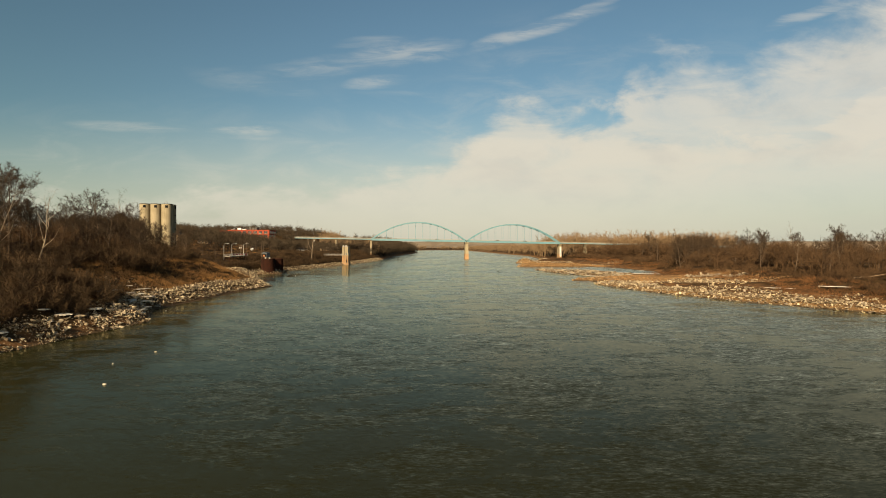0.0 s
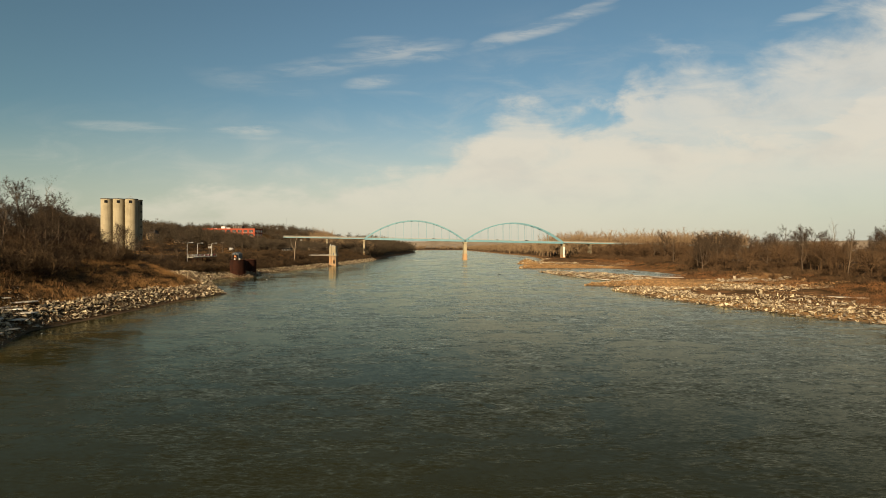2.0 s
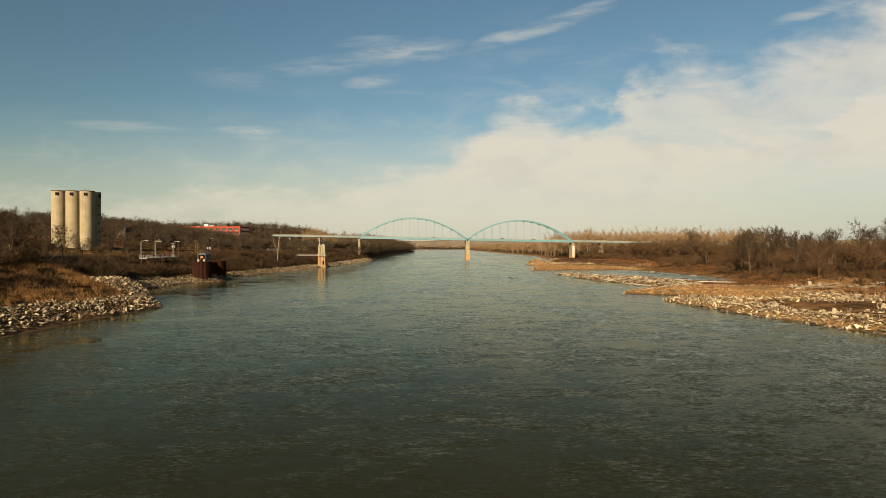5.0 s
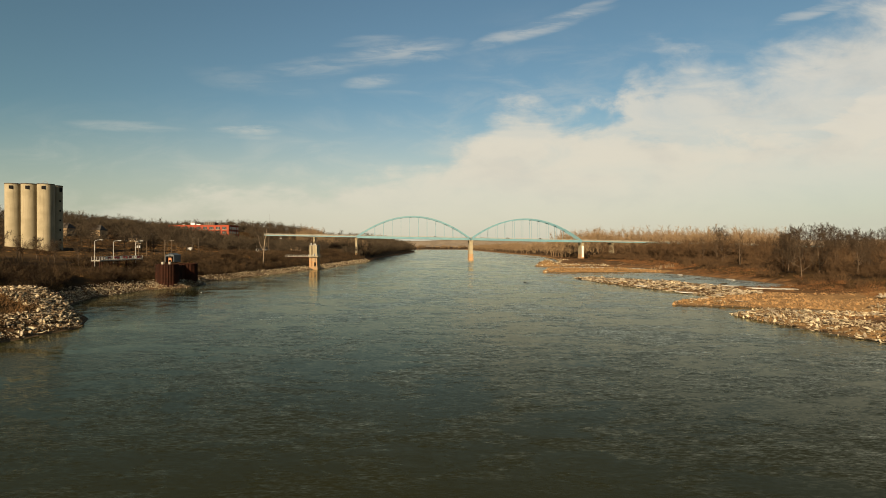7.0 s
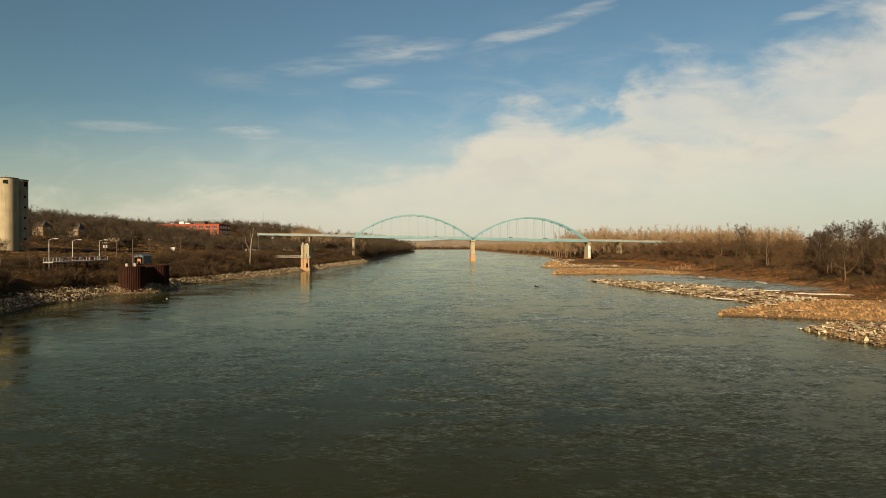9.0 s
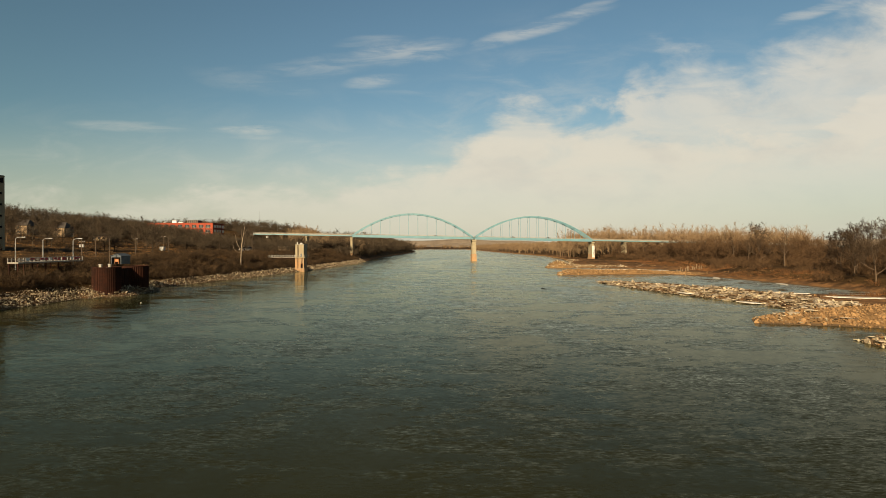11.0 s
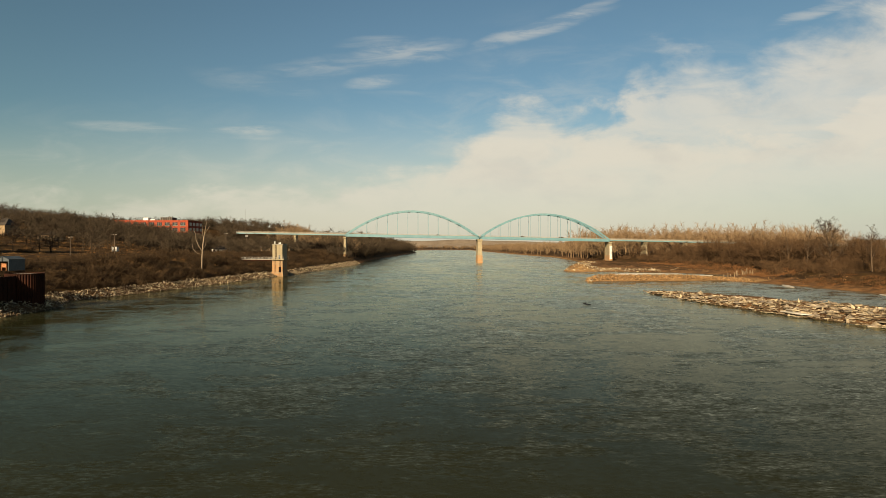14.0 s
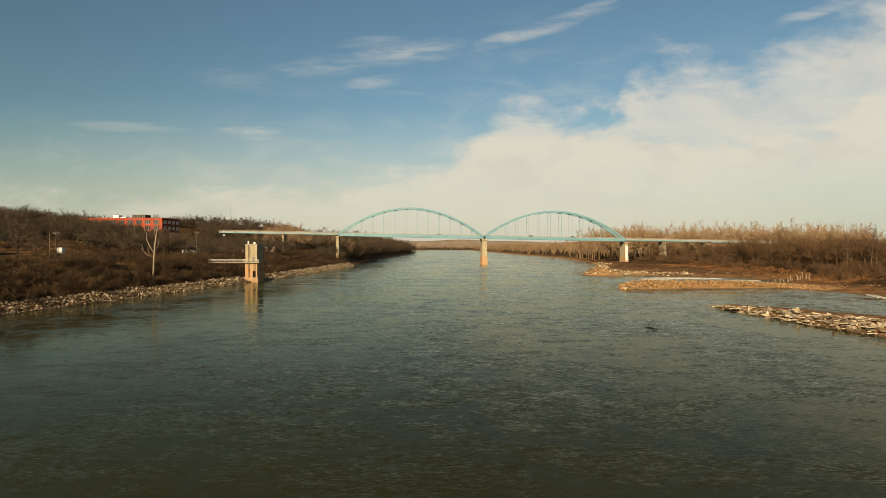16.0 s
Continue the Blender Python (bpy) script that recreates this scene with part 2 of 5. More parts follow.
def build_rubble(k, s):
    p = place(k)
    isl = k.n.new("ShaderNodeNewGeometry").outputs["Random Per Island"]
    n, f = k.noise(p, 0.5, 5.0, 0.65), k.noise(p, 5.0, 4.0, 0.6)
    # brown pieces are dirt, and also colour in the shadow gaps between blocks
    col = k.mix(k.ramp(isl, 0.15, 0.75), (0.46, 0.375, 0.24), (0.08, 0.048, 0.024))
    col = k.mix(k.ramp(n, 0.42, 0.66, 0.0, 0.8), col, (0.085, 0.058, 0.032))
    col = k.mix(k.ramp(f, 0.55, 0.75, 0.0, 0.5), col, (0.4092, 0.3596, 0.2728))
    k.put(s.inputs["Base Color"], col)
    s.inputs["Roughness"].default_value = 0.85
    s.inputs["Specular IOR Level"].default_value = 0.15
    bump(k, s, k.noise(p, 1.6, 5.0, 0.7), 1.0, 0.5)


def build_concrete(k, s):
    """Cast concrete with rain streaks running down."""
    p = place(k)
    streak = k.noise(k.stretch(p, 1.2, 1.2, 0.05), 1.3, 5.0, 0.65)
    blot, grain = k.noise(p, 0.22, 4.0, 0.6), k.noise(p, 6.0, 4.0, 0.6)
    col = k.mix(k.ramp(blot, 0.35, 0.65), (0.185, 0.153, 0.095), (0.225, 0.187, 0.119))
    col = k.mix(k.ramp(streak, 0.5, 0.75, 0.0, 0.75), col, (0.1178, 0.093, 0.0589))
    col = k.mix(k.ramp(grain, 0.5, 0.8, 0.0, 0.3), col, (0.186, 0.1612, 0.1178))
    k.put(s.inputs["Base Color"], col)
    s.inputs["Roughness"].default_value = 0.9
    s.inputs["Specular IOR Level"].default_value = 0.15
    bump(k, s, grain, 0.4, 0.03)


def build_stained(k, s):
    """Concrete darkened orange by the river, in level bands."""
    p = place(k)
    level = k.noise(k.stretch(p, 0.15, 0.15, 1.6), 1.0, 4.0, 0.6)
    streak = k.noise(k.stretch(p, 1.0, 1.0, 0.08), 1.6, 5.0, 0.65)
    col = k.mix(k.ramp(level, 0.35, 0.65), (0.2604, 0.1364, 0.0558), (0.2108, 0.1488, 0.0868))
    col = k.mix(k.ramp(streak, 0.5, 0.75, 0.0, 0.7), col, (0.124, 0.0744, 0.0372))
    k.put(s.inputs["Base Color"], col)
    s.inputs["Roughness"].default_value = 0.9
    s.inputs["Specular IOR Level"].default_value = 0.15
    bump(k, s, streak, 0.4, 0.03)


M_WATER, M_GROUND = material("river_water", build_water), material("dry_ground", build_ground)
M_STONES = material("orange_stones", build_stones)
M_ICE, M_RUBBLE = material("dirty_ice", build_ice), material("ice_rubble", build_rubble)
M_CONCRETE, M_STAINED = material("concrete", build_concrete), material("stained_concrete", build_stained)
M_BARK = twig("bark", (0.0465, 0.031, 0.0186), (0.0806, 0.0558, 0.0341))
M_TWIG = twig("bare_twigs", (0.027, 0.0175, 0.0097), (0.046, 0.030, 0.0165))
M_PALE = twig("pale_bark", (0.20, 0.158, 0.108), (0.105, 0.078, 0.05))
M_BRUSH = twig("brush_twigs", (0.022, 0.0135, 0.0062), (0.052, 0.031, 0.0138), False)
M_SAPLING = twig("sapling_twigs", (0.036, 0.0205, 0.0092), (0.066, 0.0375, 0.017), False)
M_RUST_REED = twig("rusty_reed", (0.115, 0.052, 0.018), (0.060, 0.029, 0.0115), False)
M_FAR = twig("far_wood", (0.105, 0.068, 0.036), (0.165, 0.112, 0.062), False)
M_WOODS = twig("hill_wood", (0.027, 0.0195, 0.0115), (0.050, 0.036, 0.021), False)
M_REED = twig("dry_reed", (0.17, 0.088, 0.028), (0.075, 0.041, 0.016), False)
M_STEEL = worn("blue_green_paint", (0.060, 0.138, 0.160), (0.080, 0.165, 0.183), (0.095, 0.145, 0.152), 0.5, 0.15, 1.2, 0.0, 0)
M_DECK = worn("grey_deck", (0.217, 0.1984, 0.1612), (0.1612, 0.1488, 0.124), None, 0.85, 0.1, 1.5)
M_RUST = worn("rusted_steel", (0.024, 0.0072, 0.0032), (0.011, 0.0042, 0.0023), (0.042, 0.0140, 0.0058), 0.95, 0.25, 3.0, 0.0, 0.01)
# plain black parts, and the shade painted into openings
M_DARK = worn("black_and_painted_void", (0.0031, 0.0028, 0.0025), (0.005, 0.0043, 0.0037), None, 0.9, 0.5, 2.0, 0.0, 0)
M_BRICK = worn("red_brick", (0.2232, 0.0434, 0.0198), (0.1798, 0.0372, 0.0186), (0.124, 0.031, 0.0186), 0.9, 0.2, 3.0)
M_CREAM = worn("cream_siding", (0.2604, 0.186, 0.1054), (0.2232, 0.155, 0.093), None, 0.85, 0.3, 3.0)
M_ROOF = worn("dark_shingle", (0.0372, 0.031, 0.026), (0.0558, 0.0465, 0.0372), None, 0.9, 0.4, 3.0)
M_GLASS = worn("dark_glass", (0.0124, 0.0155, 0.0186), (0.0186, 0.0217, 0.0248), None, 0.2, 0.5, 2.0, 0.0, 0)
M_GALV = worn("galvanised_steel", (0.31, 0.3038, 0.279), (0.2356, 0.2294, 0.2108), None, 0.5, 0.5, 4.0, 0.6, 0)
M_WHITE = worn("white_paint", (0.4836, 0.4712, 0.434), (0.434, 0.4154, 0.372), None, 0.7, 0.4, 3.0, 0.0, 0)
M_SHED = worn("slate_blue_metal", (0.030, 0.037, 0.042), (0.042, 0.050, 0.054), None, 0.6, 0.4, 3.0, 0.2, 0)
M_ORANGE = worn("orange_paint", (0.25, 0.085, 0.012), (0.20, 0.07, 0.012), None, 0.6, 0.8, 4.0, 0.0, 0)
M_RED = worn("faded_red_cloth", (0.2604, 0.0496, 0.0465), (0.217, 0.062, 0.062), None, 0.8, 0.5, 3.0, 0.0, 0)
M_POLE = worn("weathered_pole", (0.0806, 0.0589, 0.0372), (0.0558, 0.0403, 0.0279), None, 0.9, 0.4, 4.0)
M_PILE = worn("bleached_timber", (0.17, 0.12, 0.073), (0.095, 0.066, 0.04), None, 0.9, 0.6, 4.0)
M_SNOW = worn("shore_ice", (0.43, 0.40, 0.34), (0.25, 0.21, 0.15), (0.17, 0.135, 0.09), 0.5, 0.45, 2.2, 0.0, 0.03)
# pale tan with the distance haze mixed into the colour
M_HILL = worn("haze_toned_hills", (0.1364, 0.1054, 0.0744), (0.1736, 0.1364, 0.0961), None, 1.0, 0.004, 0.03, 0.0, 0)


# ---- mesh helpers ----
class Geo:
    """Triangles gathered as arrays."""

    def __init__(self):
        self.v, self.f, self.n = [], [], 0

    def add(self, v, f):
        v, f = np.asarray(v, float).reshape(-1, 3), np.asarray(f, int).reshape(-1, 3)
        self.v.append(v), self.f.append(f + self.n)
        self.n += len(v)
        return self

    def arrays(self):
        return np.concatenate(self.v), np.concatenate(self.f)

    def box(self, x0, x1, y0, y1, z0, z1):
        v = [(x, y, z) for z in (z0, z1) for y in (y0, y1) for x in (x0, x1)]
        f = [(0, 2, 3), (0, 3, 1), (4, 5, 7), (4, 7, 6), (0, 1, 5), (0, 5, 4), (2, 6, 7), (2, 7, 3), (0, 4, 6), (0, 6, 2), (1, 3, 7), (1, 7, 5)]
        return self.add(v, f)

    def tube(self, pts, radii, sides=6, cap=True):
        pts, radii = np.asarray(pts, float), np.asarray(radii, float)
        n = len(pts)
        d = np.gradient(pts, axis=0)
        d /= np.linalg.norm(d, axis=1, keepdims=True) + 1e-9
        ref = np.array([0.0, 0, 1]) if abs(d[:, 2]).mean() < 0.9 else np.array([1.0, 0, 0])
        a = np.cross(d, ref)
        a /= np.linalg.norm(a, axis=1, keepdims=True) + 1e-9
        b = np.cross(d, a)
        t = np.arange(sides) * 2 * np.pi / sides
        ring = pts[:, None] + radii[:, None, None] * (np.cos(t)[None, :, None] * a[:, None] + np.sin(t)[None, :, None] * b[:, None])
        i, j = np.meshgrid(np.arange(n - 1), np.arange(sides), indexing="ij")
        p, q = i * sides + j, i * sides + (j + 1) % sides
        f = np.concatenate([np.stack([p, p + sides, q], -1).reshape(-1, 3), np.stack([q, p + sides, q + sides], -1).reshape(-1, 3)])
        if cap:
            e = np.arange(1, sides - 1)
            z = 0 * e
            f = np.concatenate([f, np.stack([z, e, e + 1], -1), (n - 1) * sides + np.stack([z, e + 1, e], -1)])
        return self.add(ring.reshape(-1, 3), f)

    def beam(self, a, b, w, h):
        """A square bar from a to b, w wide and h high."""
        a, b = np.asarray(a, float), np.asarray(b, float)
        d = (b - a) / np.linalg.norm(b - a)
        up = np.array([0, 0, 1.0]) if abs(d[2]) < 0.95 else np.array([0, 1.0, 0])
        s = np.cross(d, up)
        s /= np.linalg.norm(s)
        t = np.cross(s, d)
        v = [p + i * s * w / 2 + j * t * h / 2 for p in (a, b) for i, j in ((-1, -1), (1, -1), (1, 1), (-1, 1))]
        f = [(0, 1, 2), (0, 2, 3), (4, 6, 5), (4, 7, 6)]
        for i in range(4):
            j = (i + 1) % 4
            f += [(i, i + 4, j), (j, i + 4, j + 4)]
        return self.add(v, f)


def mesh(name, g, mat, smooth=False):
    v, f = g.arrays() if isinstance(g, Geo) else g
    me = bpy.data.meshes.new(name)
    me.vertices.add(len(v)), me.loops.add(3 * len(f)), me.polygons.add(len(f))
    me.vertices.foreach_set("co", np.ascontiguousarray(v, np.float32).ravel())
    me.loops.foreach_set("vertex_index", np.ascontiguousarray(f, np.int32).ravel())
    me.polygons.foreach_set("loop_start", np.arange(0, 3 * len(f), 3, dtype=np.int32))
    me.polygons.foreach_set("use_smooth", np.full(len(f), smooth))
    me.materials.append(mat)
    me.update(calc_edges=True)
    return me


def part(name, g, mat, parent, label="", smooth=False):
    ob = new(name, g if isinstance(g, bpy.types.Mesh) else mesh(name, g, mat, smooth))
    ob.parent = parent
    return tagged(ob, label)


def thing(name, label, category, at=(0, 0, 0), turn=0.0, group="", kind=""):
    ob = new(name)
    ob.empty_display_size = 0.5
    ob.matrix_basis = pose(*at, 0, 0, turn)
    return tagged(ob, label, category, group, kind)


# ---- the lie of the land ----
LEFT = [(-900, -400), (-74, -400), (-72, 60), (-69, 95), (-66, 125), (-78, 149), (-77, 172), (-77, 205), (-72.5, 236), (-79, 246), (-90, 258), (-101, 274), (-110, 300),
        (-109, 331), (-99.5, 341), (-100.5, 362), (-109, 377), (-100, 424), (-91, 496), (-87, 522), (-84, 568), (-78, 708), (-86, 860), (-88, 1110), (-72, 1620), (-160, 1800), (-900, 1900)]
RIGHT = [(900, -400), (132, -400), (126, 90), (112, 141), (99, 160), (89, 179), (77, 210), (71, 239), (69, 257), (78, 262), (96, 254), (112, 246), (112, 250), (94, 268),
         (78, 275), (64, 279), (67, 286), (80, 293), (87, 306), (87, 320), (76, 350), (70, 385), (67, 411), (74, 412), (86, 398), (99, 372), (112, 346), (134, 336),
         (146, 352), (143, 400), (137, 445), (126, 476), (62, 468), (63, 476), (100, 484), (128, 489), (148, 504), (152, 528), (134, 554), (106, 566), (90, 564), (74, 566), (77, 584),
         (96, 612), (116, 680), (126, 740), (138, 820), (152, 1000), (134, 1430), (100, 2600), (900, 2600)]


def inland(poly, x, y):
    """Metres inside an outline (minus: outside)."""
    x, y = np.asarray(x, float), np.asarray(y, float)
    best, inside = np.full(x.shape, 1e9), np.zeros(x.shape, bool)
    for (ax, ay_), (bx, by) in zip(poly, poly[1:] + poly[:1]):
        ex, ey = bx - ax, by - ay_
        t = np.clip(((x - ax) * ex + (y - ay_) * ey) / (ex * ex + ey * ey), 0, 1)
        best = np.minimum(best, np.hypot(x - ax - t * ex, y - ay_ - t * ey))
        if ay_ != by:
            inside ^= ((ay_ > y) != (by > y)) & (x < ax + (y - ay_) / ey * ex)
    return np.where(inside, best, -best)


def wavy(x, y, s, k):
    return np.sin(x / s + k) * np.cos(y / (s * 1.31) + 2 * k) + 0.6 * np.sin((x + y) / (s * 0.53) + 3 * k) * np.cos((x - y) / (s * 0.61))


def bank_edge(y):
    """Where the flat side's wooded bank begins."""
    return np.interp(y, [-400, 60, 165, 258, 318, 368, 450, 512, 626, 760, 900], [150, 145, 131, 146, 130, 149, 152, 166, 176, 178, 170])


def height(x, y):
    x, y = np.asarray(x, float), np.asarray(y, float)
    l, r = inland(LEFT, x, y), inland(RIGHT, x, y)
    zl = np.interp(l, [-8, 0, 3, 8, 14, 24, 45, 90, 140, 200, 320, 480], [-3, 0, 1.7, 3.0, 5.2, 9.2, 11.0, 13.0, 18, 24, 31, 36])
    zl += 2.6 * np.exp(-((x + 88) ** 2 + (y - 247) ** 2) / 55.0)
    zl += 15.0 * np.exp(-((x + 215) ** 2 / 3500 + (y - 890) ** 2 / 9000.0))
    zl += 6.0 * np.exp(-((x + 150) ** 2 / 2500 + (y - 190) ** 2 / 4000.0))
    zl += 9.0 * np.exp(-((x + 380) ** 2 / 12000 + (y - 700) ** 2 / 30000.0))
    zl += 11.0 * np.exp(-((x + 225) ** 2 / 900 + (y - 745) ** 2 / 500.0))
    zl += 24.0 * np.exp(-((x + 330) ** 2 / 26000 + (y - 1150) ** 2 / 60000.0))
    zl += np.clip(l / 40, 0, 1) * 0.7 * wavy(x, y, 23.0, 1.3) + np.clip(l / 5, 0, 1) * 0.25 * wavy(x, y, 5.0, 0.4)
    zr = np.interp(r, [-8, 0, 2.5, 8, 30], [-3, 0, 0.9, 1.4, 1.9])
    zr += np.interp(x - bank_edge(y), [-9, -3, 9, 40, 150, 400], [0, 0.6, 3.2, 4.2, 5.0, 6.5]) * np.clip(r / 12, 0, 1)
    zr += 1.3 * np.exp(-((y - 475 - 0.05 * (x - 66)) / 5.0) ** 2) * np.clip((x - 62) / 6, 0, 1) * np.clip((132 - x) / 20, 0, 1) * (r > 0)
    zr += 3.6 * np.exp(-((x - 84) ** 2 + (y - 576) ** 2) / 60.0) * (r > -2)
    zr += np.clip(r / 12, 0, 1) * 0.5 * wavy(x, y, 17.0, 0.7) + np.clip(r / 4, 0, 1) * 0.22 * wavy(x, y, 4.3, 2.1)
    z = np.where(l > r, zl, zr)
    far = np.clip((y - 2400) / 900, 0, 1)
    return z * (1 - far) + 9.0 * far


def spaced(stops):
    """Grid lines: (from, step) pairs up to the last value."""
    out = []
    for (a, s), (b, _) in zip(stops, stops[1:]):
        out += list(np.arange(a, b, s))
    return np.array(out + [stops[-1][0]])


gx = spaced([(-6000, 900), (-1500, 120), (-420, 12), (-200, 5), (-125, 2.0), (-58, 12), (56, 2.0), (165, 5), (260, 14), (500, 100), (1500, 900), (6000, 0)])
gy = spaced([(-1500, 300), (-300, 30), (60, 3.0), (600, 6), (900, 20), (1700, 60), (3000, 300), (6000, 0)])
X, Y = np.meshgrid(gx, gy)
Z = height(X, Y)
ny, nx = X.shape
idx = np.arange(nx * ny).reshape(ny, nx)
a, b, c, d = idx[:-1, :-1].ravel(), idx[:-1, 1:].ravel(), idx[1:, 1:].ravel(), idx[1:, :-1].ravel()
land = new("ground", mesh("ground", (np.stack([X, Y, Z], -1).reshape(-1, 3), np.concatenate([np.stack([a, b, c], -1), np.stack([a, c, d], -1)])), M_GROUND, True))
rl = inland(RIGHT, X, Y)
bars = ((Y > 460) & (Y < 492) & (X < 140)) | ((Y > 262) & (Y < 296) & (X < 150)) | ((rl < 5) & (Y < 262)) | ((Y > 555) & (Y < 620) & (X < 110)) | ((rl < 4) & (Y > 700))
land.data.attributes.new("gravel", "FLOAT", "POINT").data.foreach_set("value", ((rl > -3) & bars).astype(np.float32).ravel())
tagged(land, "brown winter river banks of dry grass, mud and gravel", "ground", kind="structure")

water = new("water", mesh("water", Geo().add([(-5900, -1400, 0), (5900, -1400, 0), (5900, 5900, 0), (-5900, 5900, 0)], [(0, 1, 2), (0, 2, 3)]), M_WATER))
tagged(water, "wide olive grey river with wind ripples and calm slicks", "river", kind="structure")


def ground_z(x, y):
    return float(height(np.array([x]), np.array([y]))[0])


# far low hills that close the view, their colour paled for distance haze
hg = Geo()
ang = np.linspace(-0.9, 0.9, 120)
for dist, base in ((3600, 26), (4500, 52)):
    top = base + 9 * np.sin(ang * 9 + dist) + 6 * np.sin(ang * 23 + 1) + 3 * np.sin(ang * 61)
    p0 = np.stack([np.sin(ang) * dist, np.cos(ang) * dist, 0 * ang - 2], -1)
    p1 = np.stack([np.sin(ang) * (dist + 160), np.cos(ang) * (dist + 160), top], -1)
    p2 = np.stack([np.sin(ang) * (dist + 420), np.cos(ang) * (dist + 420), 0 * ang - 2], -1)
    n = len(ang)
    i = np.arange(n - 1)
    f = [np.stack([i + k * n, i + 1 + k * n, i + 1 + (k + 1) * n], -1) for k in (0, 1)] + [np.stack([i + k * n, i + 1 + (k + 1) * n, i + (k + 1) * n], -1) for k in (0, 1)]
    hg.add(np.concatenate([p0, p1, p2]), np.concatenate(f))
tagged(new("backdrop", mesh("backdrop", hg, M_HILL, True)), "low brown wooded hills on the horizon, haze put into their colour", "hills", kind="structure")


# ---- bridge ----
AX = Vector((0.9971, 0.0759, 0)).normalized()
TURN = math.degrees(math.atan2(AX.y, AX.x))
P_C = (32.1, 756.0)
SPAN, WIDE = 128.0, 9.75


def deck_z(s):
    """Top of the tie girder s metres along from the middle pier."""
    return 25.4 - 0.0180 * s - 0.000006 * s * s


bridge = thing("arch_bridge", "pale blue-green steel tied-arch road bridge on concrete piers over the river", "bridge", (*P_C, 0), TURN)
# local axes: x along the bridge, y away from the near rib
for side in (-1, 1):
    o = side * SPAN / 2
    s0, s1 = o - SPAN / 2 + 0.6, o + SPAN / 2 - 0.6
    for yy in (0.0, WIDE):
        part("tie_girder", Geo().beam((s0, yy, deck_z(s0) - 1.35), (s1, yy, deck_z(s1) - 1.35), 0.9, 2.5), M_STEEL, bridge)
        t = np.linspace(0, 1, 27)
        rib = np.stack([s0 + (s1 - s0) * t, 0 * t + yy, [deck_z(q) - 1.0 for q in s0 + (s1 - s0) * t] + 23.6 * 4 * t * (1 - t)], -1)
        g = Geo()
        for p, q in zip(rib, rib[1:]):
            g.beam(p - (q - p) * 0.02, q + (q - p) * 0.02, 0.9, 1.5)
        part("arch_rib", g, M_STEEL, bridge)
        for k in range(1, 13):
            q = k / 13
            x = s0 + (s1 - s0) * q
            z0, z1 = deck_z(x) - 0.3, deck_z(x) - 1.4 + 23.6 * 4 * q * (1 - q)
            g = Geo().beam((x, yy, z0), (x, yy, z1), 0.22, 0.34)
            g.box(x - 0.34, x + 0.34, yy - 0.3, yy + 0.3, z1 - 0.9, z1 + 0.2)
            part("hanger", g, M_STEEL, bridge)
    for k in range(2, 12):
        q = k / 13
        x, zz = s0 + (s1 - s0) * q, deck_z(s0 + (s1 - s0) * q) - 1.0 + 23.6 * 4 * q * (1 - q)
        part("cross_strut", Geo().beam((x, 0.4, zz), (x, WIDE - 0.4, zz), 0.45, 0.7), M_STEEL, bridge)
        if k < 11:
            q2 = (k + 1) / 13
            x2, z2 = s0 + (s1 - s0) * q2, deck_z(s0 + (s1 - s0) * q2) - 1.0 + 23.6 * 4 * q2 * (1 - q2)
            g = Geo().beam((x, 0.4, zz), (x2, WIDE - 0.4, z2), 0.22, 0.22).beam((x, WIDE - 0.4, zz), (x2, 0.4, z2), 0.22, 0.22)
            part("cross_brace", g, M_STEEL, bridge)
    for k in range(14):
        x = s0 + (s1 - s0) * k / 13
        part("floor_beam", Geo().beam((x, 0.4, deck_z(x) - 1.7), (x, WIDE - 0.4, deck_z(x) - 1.7), 0.4, 1.2), M_STEEL, bridge)
ENDS = (-228.0, 430.0)
stops = np.array([ENDS[0], -174, -SPAN, 0, SPAN, 164, 204, 244, 300, 360, ENDS[1]])
g = Geo()
for p, q in zip(stops, stops[1:]):
    g.beam((p, WIDE / 2, deck_z(p) - 0.55), (q, WIDE / 2, deck_z(q) - 0.55), WIDE - 1.0, 0.35)
part("deck_slab", g, M_DECK, bridge, "pale concrete road deck")
for yy in (0.75, WIDE - 0.75):
    rail = Geo()
    for p, q in zip(stops, stops[1:]):
        rail.beam((p, yy, deck_z(p) + 0.05), (q, yy, deck_z(q) + 0.05), 0.25, 0.3)
        rail.beam((p, yy, deck_z(p) + 0.75), (q, yy, deck_z(q) + 0.75), 0.12, 0.14)
        m = int(abs(q - p) / 4)
        for x in np.linspace(p, q, m):
            rail.box(x - 0.08, x + 0.08, yy - 0.08, yy + 0.08, deck_z(x) - 0.3, deck_z(x) + 0.8)
    part("parapet", rail, M_DECK, bridge, "weathered concrete and steel parapet rail")
for p, q in list(zip(stops, stops[1:]))[:2] + list(zip(stops, stops[1:]))[4:]:
    for yy in (0.6, WIDE / 2, WIDE - 0.6):
        part("girder", Geo().beam((p + 0.1, yy, deck_z(p) - 1.2), (q - 0.1, yy, deck_z(q) - 1.2), 0.4, 0.95), M_STEEL, bridge)


